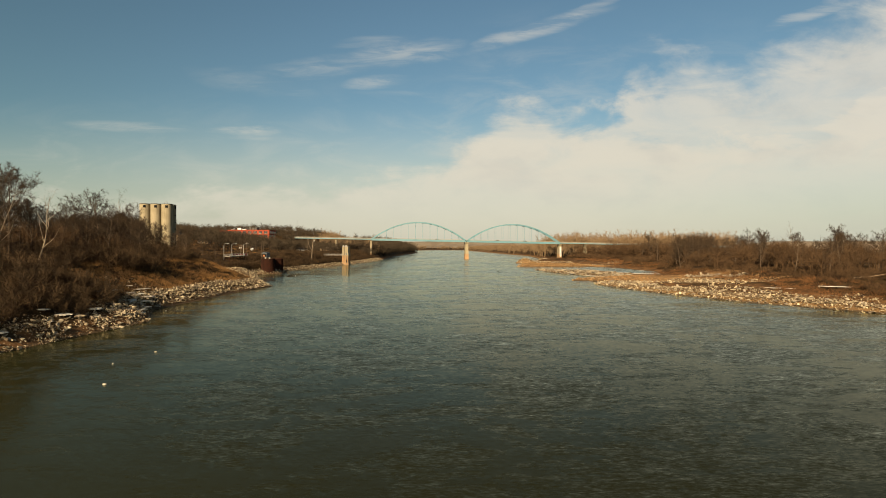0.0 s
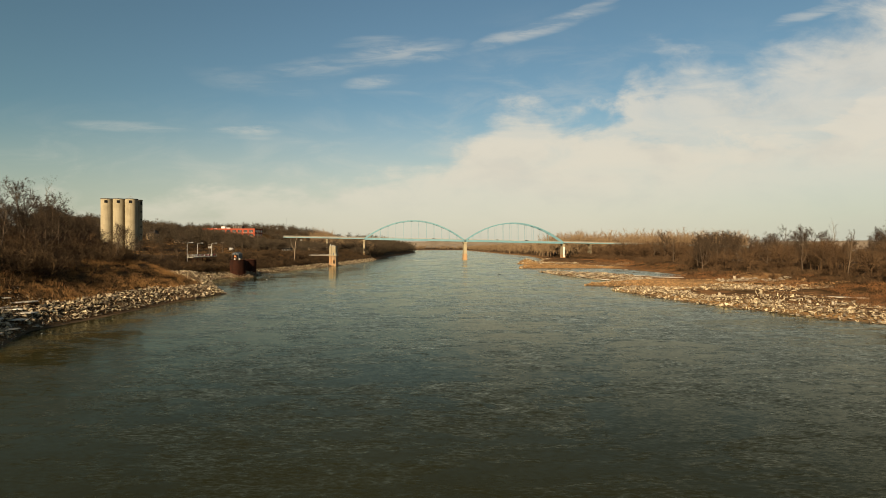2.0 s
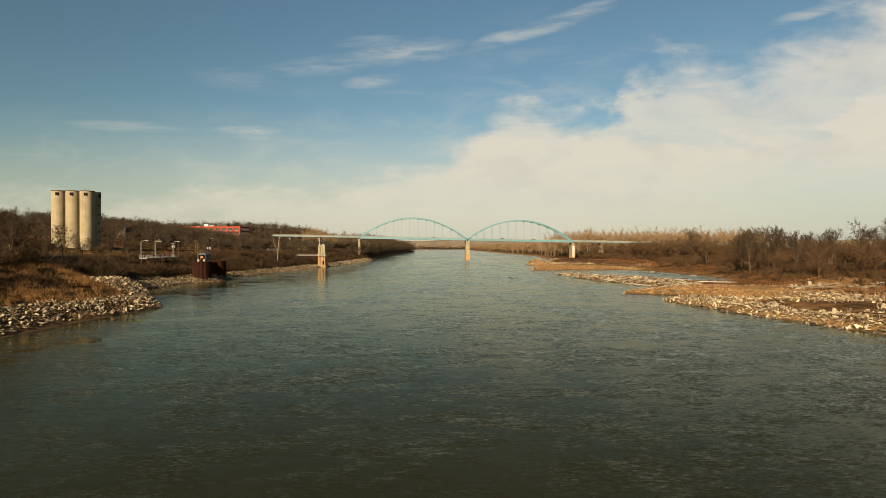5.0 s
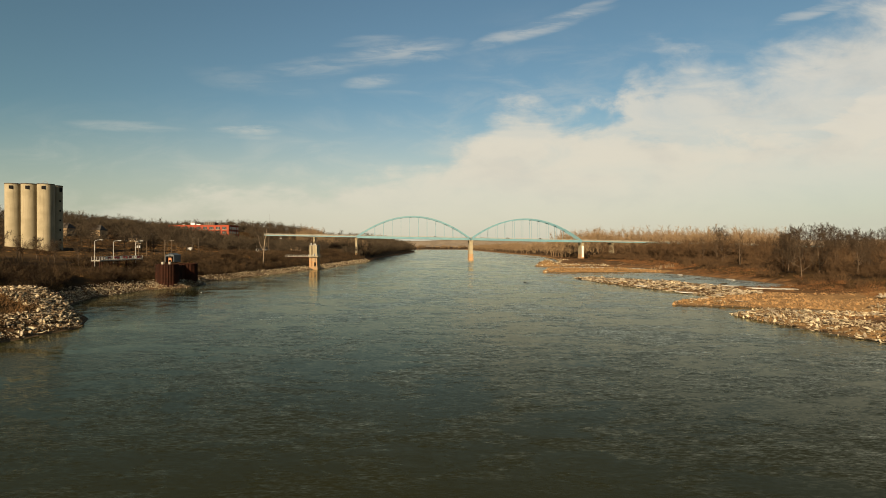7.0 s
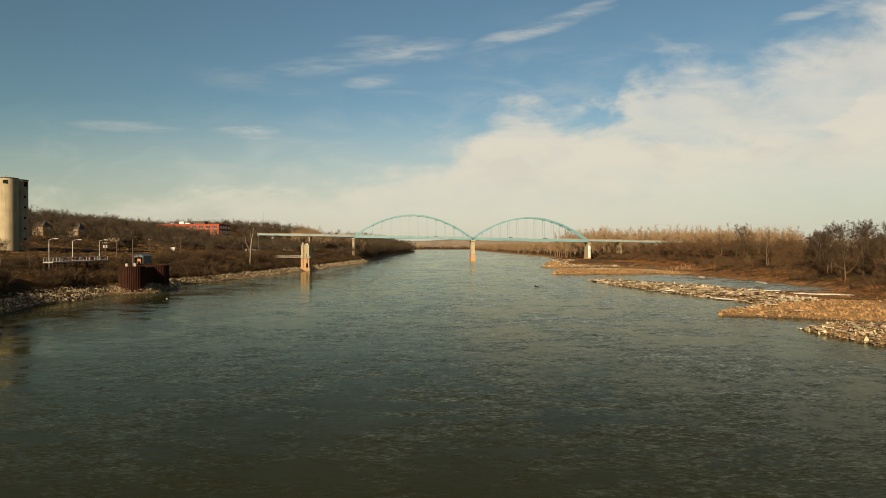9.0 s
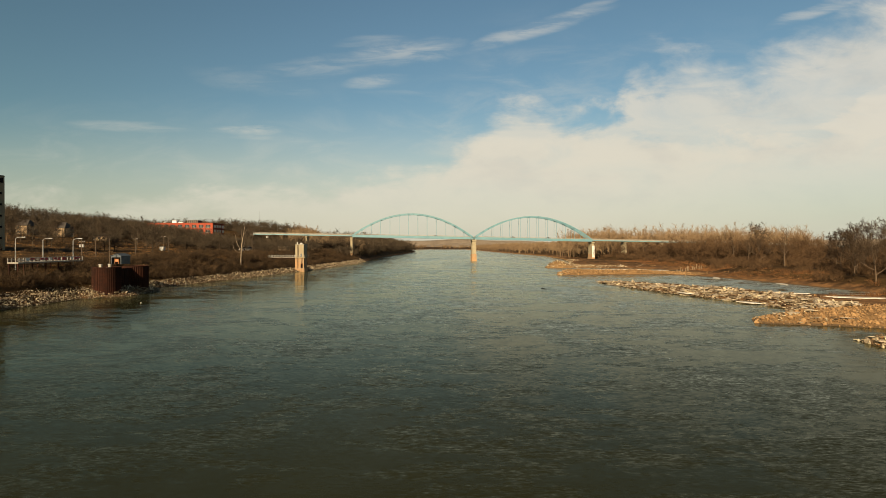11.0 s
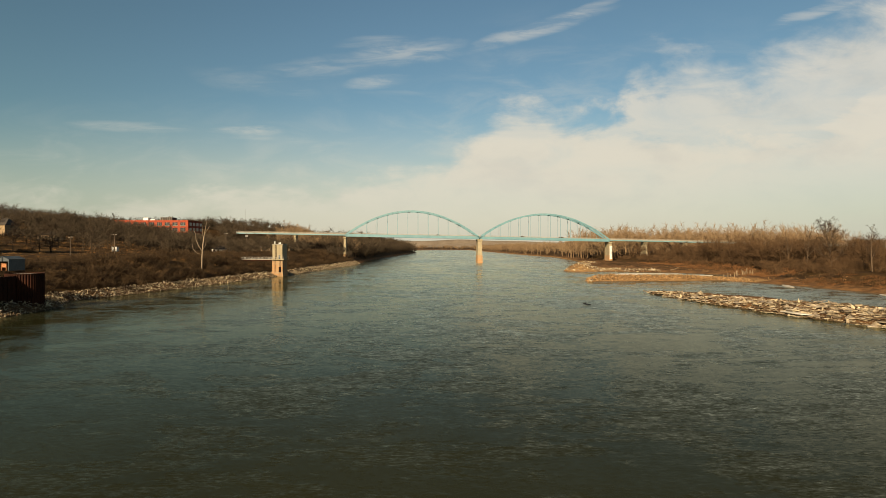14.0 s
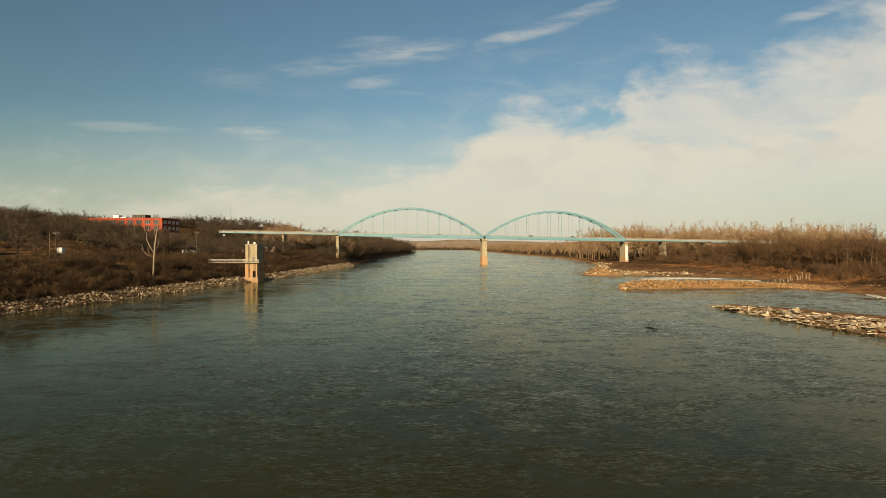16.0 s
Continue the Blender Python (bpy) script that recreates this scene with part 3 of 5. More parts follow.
def pier(s, big, foot, half=2.0):
    top = deck_z(s) - (2.9 if big else 2.5)
    w = half if big else 0.75
    split = foot + (top - foot) * 0.32

    def ring(z, k):
        return [(s - w * k, -0.9 - (k - 1) * 3, z), (s + w * k, -0.9 - (k - 1) * 3, z), (s + w * k, WIDE + 0.9 + (k - 1) * 3, z), (s - w * k, WIDE + 0.9 + (k - 1) * 3, z)]
    walls = [(0, 1, 5), (0, 5, 4), (1, 2, 6), (1, 6, 5), (2, 3, 7), (2, 7, 6), (3, 0, 4), (3, 4, 7)]
    lids = [(4, 5, 6), (4, 6, 7), (0, 2, 1), (0, 3, 2)]
    up = Geo().add(ring(split, 1.12) + ring(top - 2.0, 0.92), walls + lids)
    up.add(ring(top - 2.0, 0.93) + ring(top - 1.2, 1.2), walls + lids).add(ring(top - 1.2, 1.2) + ring(top, 1.2), walls + lids)
    shaft = part("pier", up, M_CONCRETE, bridge)
    part("pier_base", Geo().add(ring(foot - 3, 1.3) + ring(split + 0.004, 1.15), walls + lids), M_STAINED if big else M_CONCRETE, bridge, "orange-stained lower pier")
    for yy in (0.1, WIDE - 1.1):
        part("bearing", Geo().box(s - 0.6, s + 0.6, yy, yy + 1.0, top, top + 0.45), M_DARK, shaft)
    return shaft


pier(0, True, 0), pier(-SPAN, True, 1.0, 1.1)
p_r = pier(SPAN, True, 1.5, 1.3)
g = Geo().box(SPAN - 1.15, SPAN + 1.15, -1.75, -1.5, 3.6, 16.0)
part("gauge_board", g, M_WHITE, p_r, "tall white painted gauge board")
for k in range(9):
    part("gauge_mark", Geo().box(SPAN - 0.2, SPAN + 0.6, -1.775, -1.752, 5.0 + k * 1.2, 5.45 + k * 1.2), M_DARK, p_r)
for s in (-174,):
    pier(s, False, ground_z(P_C[0] + s * AX.x, P_C[1] + s * AX.y + 4))
for s in (164, 204, 244, 300, 360):
    pier(s, False, ground_z(P_C[0] + s * AX.x, P_C[1] + s * AX.y + 4))
for s in (-205, -173, -135, -100, -58, -22, 20, 57, 95, 133, 170, 210):
    g = Geo().tube([(s, WIDE - 0.4, deck_z(s)), (s, WIDE - 0.4, deck_z(s) + 8.2), (s, WIDE - 2.2, deck_z(s) + 8.7)], [0.1, 0.06, 0.05], 5)
    part("light_pole", g, M_GALV, bridge, "thin grey road light pole")


# ---- silos ----
silo = thing("grain_silos", "tall weathered tan concrete grain silos standing in a block of six", "silo", (-200.3, 408.0, 10.0), 7.5)
SR, SH = 3.74, 37.2
for j in range(2):
    for i in range(3):
        cx, cy = -7.45 * i, 7.45 * j
        g = Geo()
        g.tube([(cx, cy, 0), (cx, cy, SH)], [SR, SR], 40, False)
        part("silo_cell", g, M_CONCRETE, silo, smooth=True)
        part("silo_roof", Geo().tube([(cx, cy, SH - 0.001), (cx, cy, SH + 0.32)], [SR + 0.14, SR + 0.14], 40), M_ROOF, silo, "thin dark roof slab rim")
        if j == 0:
            # solid box: the hatch's inner shade is put into its near-black colour
            hatch = part("hatch_opening", Geo().box(cx - 0.1, cx + 1.5, -SR - 0.05, -SR + 1.2, SH - 2.6, SH - 0.9), M_DARK, silo, "square hatch opening, its inner shade painted near-black")
# side hatches, likewise boxes coloured as dark as a shaded hole
for z in (4, 9, 14, 19, 24, 29, 34.2):
    part("hatch_opening", Geo().box(SR - 0.9, SR + 0.05, 5.8, 6.6 + (z > 34) * 1.0, z, z + 0.9 + (z > 34) * 1.4), M_DARK, silo, "square hatch opening, its inner shade painted near-black")
part("roof_filler", Geo().box(-14.9, 0, 0, 7.45, SH - 0.2, SH + 0.25), M_DECK, silo)
t = np.linspace(0, np.pi, 12)
part("roof_pipe", Geo().tube(np.stack([-1.4 - 1.3 * np.cos(t), 0 * t + 2, SH + 0.2 + 1.9 * np.sin(t)], -1), np.full(12, 0.11), 5), M_GALV, silo, "bent steel pipe hoop on the roof")


# ---- intake tower ----
tower = thing("intake_tower", "square concrete river intake tower with an orange-stained base", "tower", (-91.6, 510.5, 0), 0)
part("lower_shaft", Geo().box(0, 5.4, 0, 8.6, -3, 8.6), M_STAINED, tower, "orange river-stained lower shaft")
part("foot_ledge", Geo().box(-0.35, 5.75, -0.35, 8.95, -3, 2.2), M_STAINED, tower)
part("upper_shaft", Geo().box(0.12, 5.28, 0.12, 8.5, 9.1, 16.6), M_CONCRETE, tower)
part("ledge", Geo().box(-0.5, 6.4, -0.9, 9.0, 8.6, 9.1), M_CONCRETE, tower)
part("roof_slab", Geo().box(-0.15, 5.55, -0.15, 8.75, 16.6, 16.95), M_DECK, tower)
for x, y, h in ((0.8, 1, 1.4), (3.4, 2, 0.9), (1.6, 6, 0.8)):
    part("roof_vent", Geo().box(x, x + 0.5, y, y + 0.5, 16.95, 16.95 + h), M_GALV, tower)
for x in (1.35, 3.9):
    g = Geo().box(x, x + 0.1, -0.14, -0.04, 1.5, 8.6).box(x + 0.55, x + 0.65, -0.14, -0.04, 1.5, 8.6)
    for k in range(14):
        g.box(x, x + 0.65, -0.11, -0.05, 1.7 + k * 0.5, 1.76 + k * 0.5)
    part("ladder", g, M_RUST, tower, "rusty steel ladder")
g = Geo().box(1.5, 1.62, -0.06, 0.1, 9.1, 16.4).box(2.1, 2.22, -0.06, 0.1, 9.1, 16.4)
for k in range(15):
    g.box(1.5, 2.22, -0.05, 0.1, 9.4 + k * 0.48, 9.46 + k * 0.48)
part("ladder", g, M_RUST, tower, "rusty steel ladder")
part("door", Geo().box(3.3, 4.2, 0.06, 0.118, 9.1, 11.1), M_SHED, tower, "dark steel door")
# no recess is cut: the slot's shade is only the panel's black
part("gate_slot", Geo().box(3.4, 4.7, -0.05, 0.4, -1, 5.0), M_DARK, tower, "gate slot on the shaft, its shade painted as a near-black panel")
g = Geo()
for x in np.linspace(-0.4, 6.3, 8):
    g.box(x - 0.03, x + 0.03, -0.86, -0.8, 9.1, 10.2)
for z in (9.65, 10.2):
    g.box(-0.45, 6.35, -0.86, -0.8, z, z + 0.06)
    g.box(6.3, 6.36, -0.86, 8.9, z, z + 0.06)
part("railing", g, M_GALV, tower, "thin steel railing")
walkway = thing("footbridge", "narrow steel footbridge with railings from the bank to the intake tower", "footbridge", (-91.6, 512.2, 0))
part("deck", Geo().box(-17, -0.6, 0, 1.6, 8.7, 9.0), M_DECK, walkway)
for yy in (0.05, 1.5):
    part("beam", Geo().box(-17, -0.6, yy, yy + 0.15, 8.2, 8.7), M_RUST, walkway)
    g = Geo()
    for x in np.linspace(-16.9, -0.7, 10):
        g.box(x, x + 0.06, yy, yy + 0.06, 9.0, 10.1)
    for z in (9.5, 10.05):
        g.box(-16.9, -0.6, yy, yy + 0.06, z, z + 0.06)
    part("railing", g, M_GALV, walkway)


# ---- sheet pile cells ----
def pile_cell(cx, cy, r, top):
    cell = thing("sheet_pile_cell", "round rusted steel sheet pile mooring cell at the waterline", "mooring cell", (cx, cy, 0), group="sheet pile cells")
    n = 46
    a0 = np.arange(n * 4) * 2 * np.pi / (n * 4)
    rr = r + np.array([0.0, 0.16, 0.16, 0.0])[np.arange(n * 4) % 4]
    lo, hi = [np.stack([rr * np.cos(a0), rr * np.sin(a0), 0 * a0 + z], -1) for z in (-3, top)]
    i = np.arange(n * 4)
    j = (i + 1) % (n * 4)
    part("steel_shell", Geo().add(np.concatenate([lo, hi]), np.concatenate([np.stack([i, j, j + n * 4], -1), np.stack([i, j + n * 4, i + n * 4], -1)])), M_RUST, cell)
    part("cap", Geo().tube([(0, 0, top - 0.35), (0, 0, top - 0.12)], [r - 0.05, r - 0.05], 40), M_DECK, cell, "gravel and concrete fill")
    t = np.linspace(0, 2 * np.pi, 41)
    part("rim", Geo().tube(np.stack([(r + 0.08) * np.cos(t), (r + 0.08) * np.sin(t), 0 * t + top], -1), np.full(41, 0.13), 5, False), M_RUST, cell)
    return cell


pile_cell(-106.2, 341.0, 3.9, 9.2)
pile_cell(-105.6, 356.5, 3.9, 9.0)
g = Geo()
for k in range(14):
    p = Vector((-105.4, 344.6)).lerp(Vector((-105.0, 353.0)), k / 13)
    g.box(p.x - 0.22, p.x + 0.22 + 0.12 * (k % 2), p.y - 0.36, p.y + 0.36, -3, 8.6)
connect = thing("sheet_pile_wall", "dark rusted sheet pile wall between the two cells", "wall")
part("steel_shell", g, M_RUST, connect)
for x, y in ((-107.2, 339.5), (-105.2, 341.0)):
    box = thing("control_box", "small grey metal control cabinet on the pile cell", "cabinet", (x, y, 8.98))
    part("body", Geo().box(-0.4, 0.4, -0.3, 0.3, 0, 1.1), M_DECK, box)
    part("lid", Geo().box(-0.46, 0.46, -0.36, 0.36, 1.1, 1.18), M_GALV, box)

# ---- shed ----
shed = thing("open_shed", "slate-blue metal shed with an open front beside the river", "shed", (-117.0, 361.5, 9.9), -6)
shed.scale = (0.88, 0.88, 0.86)
part("back_wall", Geo().box(0, 4.4, 5.4, 5.5, -0.5, 2.9), M_SHED, shed)
part("side_wall", Geo().box(4.3, 4.4, 0, 5.4, -0.5, 2.9), M_SHED, shed)
part("side_wall", Geo().box(0, 0.1, 0, 5.4, -0.5, 2.9), M_SHED, shed)
g = Geo().add([(0.1, 0.02, 2.3), (4.3, 0.02, 2.3), (4.3, 0.02, 2.9), (2.2, 0.02, 3.7), (0.1, 0.02, 2.9)], [(0, 1, 2), (0, 2, 3), (0, 3, 4)])
g.add([(0.1, 0.1, 2.3), (4.3, 0.1, 2.3), (4.3, 0.1, 2.9), (2.2, 0.1, 3.7), (0.1, 0.1, 2.9)], [(2, 1, 0), (3, 2, 0), (4, 3, 0)])
part("gable", g, M_SHED, shed)
part("roof", Geo().beam((-0.2, 2.7, 2.9), (2.25, 2.7, 3.85), 6.0, 0.1).beam((2.15, 2.7, 3.85), (4.6, 2.7, 2.9), 6.0, 0.1), M_SHED, shed)
for x in (0.15, 4.1):
    part("post", Geo().box(x, x + 0.15, 0.0, 0.15, -0.5, 2.3), M_SHED, shed)
mach = thing("pump_unit", "orange pump machine on a frame standing in the shed", "pump", (-115.6, 362.6, 9.9))
part("body", Geo().box(-0.5, 0.5, 0, 0.9, 0.4, 1.5), M_ORANGE, mach)
part("frame", Geo().box(-0.7, -0.55, -0.1, 1.0, -0.4, 2.1).box(0.55, 0.7, -0.1, 1.0, -0.4, 2.1).box(-0.7, 0.7, -0.1, 0.0, 2.0, 2.12), M_ORANGE, mach)

# ---- dock platform with rails ----
dock = thing("viewing_platform", "long railed riverside platform with red and pink draped cloth", "platform", (-127.5, 328, 0))
part("deck", Geo().box(0, 3.2, 0, 29.5, 10.7, 11.1), M_DECK, dock)
for y in np.linspace(0.3, 29.2, 6):
    for x in (0.2, 2.8):
        part("post", Geo().box(x, x + 0.25, y - 0.12, y + 0.12, 6.0, 10.7), M_RUST, dock)
for x in (0.05, 3.1):
    g = Geo()
    for y in np.linspace(0.1, 29.4, 20):
        g.box(x, x + 0.07, y - 0.04, y + 0.04, 11.1, 12.35)
    for z in (11.5, 11.9, 12.3):
        g.box(x, x + 0.06, 0.05, 29.45, z, z + 0.06)
    part("railing", g, M_GALV, dock, "thin grey steel railing")
rng = random.Random(5)
for y in np.linspace(3, 27, 13):
    if rng.random() < 0.75:
        w, h = rng.uniform(0.8, 1.8), rng.uniform(0.5, 0.9)
        part("cloth", Geo().box(3.17, 3.25, y, y + w, 12.2 - h, 12.25), M_RED if rng.random() < 0.7 else M_WHITE, dock, "faded red cloth hung over the rail")


def street_lamp(x, y, top, arm):
    z = ground_z(x, y)
    ob = thing("street_lamp", "galvanised street lamp with one curved arm", "street lamp", (x, y, z - 0.2), group="riverside lamps")
    h = top - z + 0.2
    part("pole", Geo().tube([(0, 0, 0), (0, 0, h * 0.6), (0, 0, h - 0.6)], [0.16, 0.12, 0.1], 7), M_GALV, ob)
    t = np.linspace(0, np.pi / 2, 7)
    part("arm", Geo().tube(np.stack([arm * (1 - np.cos(t)), 0 * t, h - 0.6 + 0.6 * np.sin(t)], -1), np.full(7, 0.08), 5), M_GALV, ob)
    part("lamp_head", Geo().box(arm - 0.2, arm + 0.9, -0.18, 0.18, h - 0.12, h + 0.1), M_GALV, ob)
    return ob


for x, y, top in ((-130.8, 335.5, 18.6), (-130.2, 346.5, 18.4), (-126.0, 355.0, 18.4)):
    street_lamp(x, y, top, 2.2)


def pole(x, y, top, bar=0, can=False):
    z = ground_z(x, y)
    ob = thing("utility_pole", "weathered wooden utility pole" + (" with a transformer can" if can else ""), "utility pole", (x, y, z - 0.3), group="utility poles")
    h = top - z + 0.3
    part("shaft", Geo().tube([(0, 0, 0), (0, 0, h)], [0.19, 0.13], 7), M_POLE, ob)
    if bar:
        part("crossarm", Geo().box(-bar / 2, bar / 2, -0.08, 0.08, h - 0.75, h - 0.55), M_POLE, ob)
        for q in (-0.45, -0.15, 0.2, 0.45):
            part("insulator", Geo().tube([(q * bar, 0, h - 0.55), (q * bar, 0, h - 0.3)], [0.07, 0.05], 5), M_WHITE, ob)
    if can:
        for q in (-0.5, 0.5):
            part("transformer", Geo().tube([(q, 0, h - 2.6), (q, 0, h - 1.5)], [0.34, 0.34], 9), M_GALV, ob)
    return ob


pole(-116.0, 359.0, 18.8)
pole(-134, 372, 18.0, 2.2, True)
pole(-140, 390, 18.5)
pole(-158, 452, 20.0, 2.2)
pole(-165, 495, 22.0, 2.4)
pole(-150, 470, 21.0)
pole(-168, 560, 30.0)
pole(-140, 610, 25.0, 2.4, True)
pole(-128, 650, 24.0)
pole(-135, 560, 24.0, 2.2)

# white cabinet by the road, low white roofed building, cars
cab = thing("white_shed", "small plain white utility hut by the road", "hut", (-174.6, 509, ground_z(-173, 509) - 0.2))
part("body", Geo().box(0, 2.6, 0, 2.2, 0, 2.7), M_WHITE, cab)
part("roof", Geo().box(-0.15, 2.75, -0.15, 2.35, 2.7, 2.85), M_GALV, cab)
low = thing("low_building", "low brown building with a pale flat roof behind the trees", "building", (-140, 640, ground_z(-135, 645) - 0.5))
part("wall", Geo().box(0, 22, 0, 12, 0, 3.6), M_CREAM, low)
part("roof", Geo().box(-0.4, 22.4, -0.4, 12.4, 3.6, 4.0), M_WHITE, low, "pale flat roof")
for x in (2, 7, 12, 17):
    part("window", Geo().box(x, x + 2, -0.04, 0.1, 1.0, 2.6), M_GLASS, low)


# ---- houses ----
def house(x, y, turn, w, d, wall_h, roof_h, wall, label):
    ob = thing("house", label, "house", (x, y, ground_z(x, y) - 0.6), turn, group="houses on the bluff")
    part("wall", Geo().box(0, w, 0, d, 0, wall_h), wall, ob)
    e = 0.5
    v = [(-e, -e, wall_h), (w + e, -e, wall_h), (w + e, d + e, wall_h), (-e, d + e, wall_h), (w * 0.25, d / 2, wall_h + roof_h), (w * 0.75, d / 2, wall_h + roof_h)]
    part("roof", Geo().add(v, [(0, 1, 5), (0, 5, 4), (1, 2, 5), (2, 3, 4), (2, 4, 5), (3, 0, 4), (0, 2, 1), (0, 3, 2)]), M_ROOF, ob, "dark shingle hip roof")
    for k in range(max(1, int(w / 3.2))):
        for z in ([1.4] if wall_h < 4.5 else [1.4, 4.3]):
            win = part("window", Geo().box(1.0 + k * 3.2, 2.2 + k * 3.2, -0.05, 0.05, z, z + 1.3), M_GLASS, ob)
            part("sill", Geo().box(0.9 + k * 3.2, 2.3 + k * 3.2, -0.12, 0.05, z - 0.12, z), M_WHITE, win)
    return ob


house(-273, 522, 12, 6.2, 15, 6.0, 4.0, M_CREAM, "cream two-storey apartment house with dark hip roof")
house(-257, 534, 12, 6.2, 15, 6.0, 4.0, M_CREAM, "cream two-storey apartment house with dark hip roof")
house(-236, 540, 6, 10, 8, 3.2, 2.2, M_CREAM, "small cream bungalow with dark roof")
house(-292, 512, 12, 8, 15, 6.0, 4.0, M_CREAM, "cream two-storey apartment house with dark hip roof")
house(-258, 612, 6, 10, 8, 5.5, 2.2, M_BRICK, "red brick house behind bare trees")
house(-150, 575, -10, 9, 7, 3.0, 2.0, M_WHITE, "small white house behind bare trees")

# ---- brick building ----
BW, BD, BH = 58.0, 26.0, 16.4
mill = thing("brick_building", "long red brick factory block with rooftop plant rooms", "building", (-262.5, 661.5, 19.2), 0)
part("wall", Geo().box(0, BW, 0, BD, -6, BH), M_BRICK, mill)
part("parapet", Geo().box(-0.2, BW + 0.2, -0.2, 0.25, BH, BH + 0.7).box(BW - 0.25, BW + 0.2, 0.25, BD, BH, BH + 0.7).box(-0.2, 0.25, 0.25, BD, BH, BH + 0.7), M_BRICK, mill)
for zi in range(4):
    z = 0.3 + zi * 4.2
    part("string_course", Geo().box(-0.12, BW + 0.12, -0.12, 0.1, z + 3.25, z + 3.55), M_BRICK, mill)
    for k in range(9):
        x = 2.2 + k * 6.2
        win = part("window", Geo().box(x, x + 4.0, -0.05, 0.3, z, z + 2.5), M_GLASS, mill)
        part("mullion", Geo().box(x + 1.3, x + 1.42, -0.1, -0.05, z, z + 2.5).box(x + 2.6, x + 2.72, -0.1, -0.05, z, z + 2.5).box(x, x + 4, -0.1, -0.05, z + 1.2, z + 1.32), M_DECK, win)
        part("sill", Geo().box(x - 0.2, x + 4.2, -0.25, 0.0, z - 0.3, z - 0.02), M_DECK, win)
    for k in range(4):
        y = 2.2 + k * 6.2
        part("window", Geo().box(BW - 0.3, BW + 0.05, y, y + 4, z, z + 2.5), M_GLASS, mill)
part("plant_room", Geo().box(30, 39.5, 12, 20, BH, BH + 3.6), M_ROOF, mill, "dark louvred plant room")
g = Geo()
for k in range(6):
    g.box(30 + k * 1.85, 30.25 + k * 1.85, 11.7, 12.0, BH, BH + 3.9)
part("louvre_frame", g, M_DECK, mill)
part("stair_house", Geo().box(17, 21, 10, 15, BH, BH + 3.2), M_WHITE, mill, "white stair house")
part("roof_unit", Geo().box(23, 27, 9, 12, BH, BH + 1.8).box(11, 13, 6, 8, BH, BH + 1.2), M_WHITE, mill, "white roof units")

for x, y, top in ((-205, 790, 54), (-185, 820, 47), (-275, 540, 40)):
    mast = thing("antenna_mast", "thin grey radio mast above the trees", "mast", (x, y, ground_z(x, y)))
    h = top - ground_z(x, y)
    part("mast", Geo().tube([(0, 0, 0), (0, 0, h)], [0.14, 0.06], 5), M_POLE, mast)


# ---- bare trees ----
def unit(v):
    return v / (np.linalg.norm(v) + 1e-9)


def grow(seed, h, spread=0.8, limbs=9, lean=(0, 0), clear=0.25, subs=5, fine=4, twigs=5, trunk_r=None, twig_w=0.0125):
    """A bare tree: wood (tapered tubes) and crown (twigs)."""
    r = np.random.RandomState(seed)
    wood, crown = Geo(), Geo()
    tv, tf = [], []
    trunk_r = trunk_r or h * 0.017

    def line(p, d, length, n, wob, rise):
        pts = [np.array(p, float)]
        for _ in range(n):
            d = unit(d + r.normal(0, wob, 3) + np.array([0, 0, rise]))
            pts.append(pts[-1] + d * length / n)
        return np.array(pts)

    def shoot(p, d, length):
        side = unit(np.cross(d, r.normal(size=3)))
        tv.append(np.stack([p - side * twig_w, p + side * twig_w, p + d * length]))

    main = line((0, 0, -0.4), np.array([lean[0], lean[1], 1.0]), h * 0.93, 9, 0.07, 0.05)
    wood.tube(main, trunk_r * np.linspace(1.0, 0.18, 10), 7)
    for i in range(limbs):
        q = clear + (0.97 - clear) * (i + r.rand() * 0.8) / limbs
        k = q * 9
        at = main[int(k)] * (1 - k % 1) + main[min(9, int(k) + 1)] * (k % 1)
        az = i * 2.4 + r.rand()
        up = 0.35 + 0.9 * q
        d = unit(np.array([math.cos(az), math.sin(az), up]))
        ll = h * spread * (0.52 - 0.36 * q) * r.uniform(0.75, 1.2)
        lr = trunk_r * (1 - q) * 0.55 + trunk_r * 0.13
        pts = line(at, d, ll, 6, 0.16, 0.10)
        wood.tube(pts, lr * np.linspace(1, 0.22, 7), 4, False)
        for j in range(subs):
            s = 0.25 + 0.75 * (j + r.rand()) / subs
            kk = min(5.99, s * 6)
            bp = pts[int(kk)] * (1 - kk % 1) + pts[int(kk) + 1] * (kk % 1)
            bd = unit(unit(pts[-1] - pts[0]) + r.normal(0, 0.6, 3) + np.array([0, 0, 0.25]))
            bl = ll * r.uniform(0.3, 0.5)
            sub = line(bp, bd, bl, 2, 0.22, 0.08)
            for turn in (0, 1):
                side = unit(np.cross(bd, r.normal(size=3))) * lr * 0.38
                tv.append(np.stack([sub[0] - side, sub[0] + side, sub[2]]))
            for m in range(fine):
                cp = sub[r.randint(1, 3)]
                cd = unit(bd + r.normal(0, 0.65, 3) + np.array([0, 0, 0.15]))
                cl = bl * r.uniform(0.35, 0.65)
                shoot(cp, cd, cl)
                for _ in range(twigs):
                    e = unit(cd + r.normal(0, 0.7, 3))
                    shoot(cp + cd * cl * r.uniform(0.15, 0.9), e, cl * r.uniform(0.5, 1.0))
    v = np.concatenate(tv)
    crown.add(v, np.arange(len(v)))
    return wood, crown


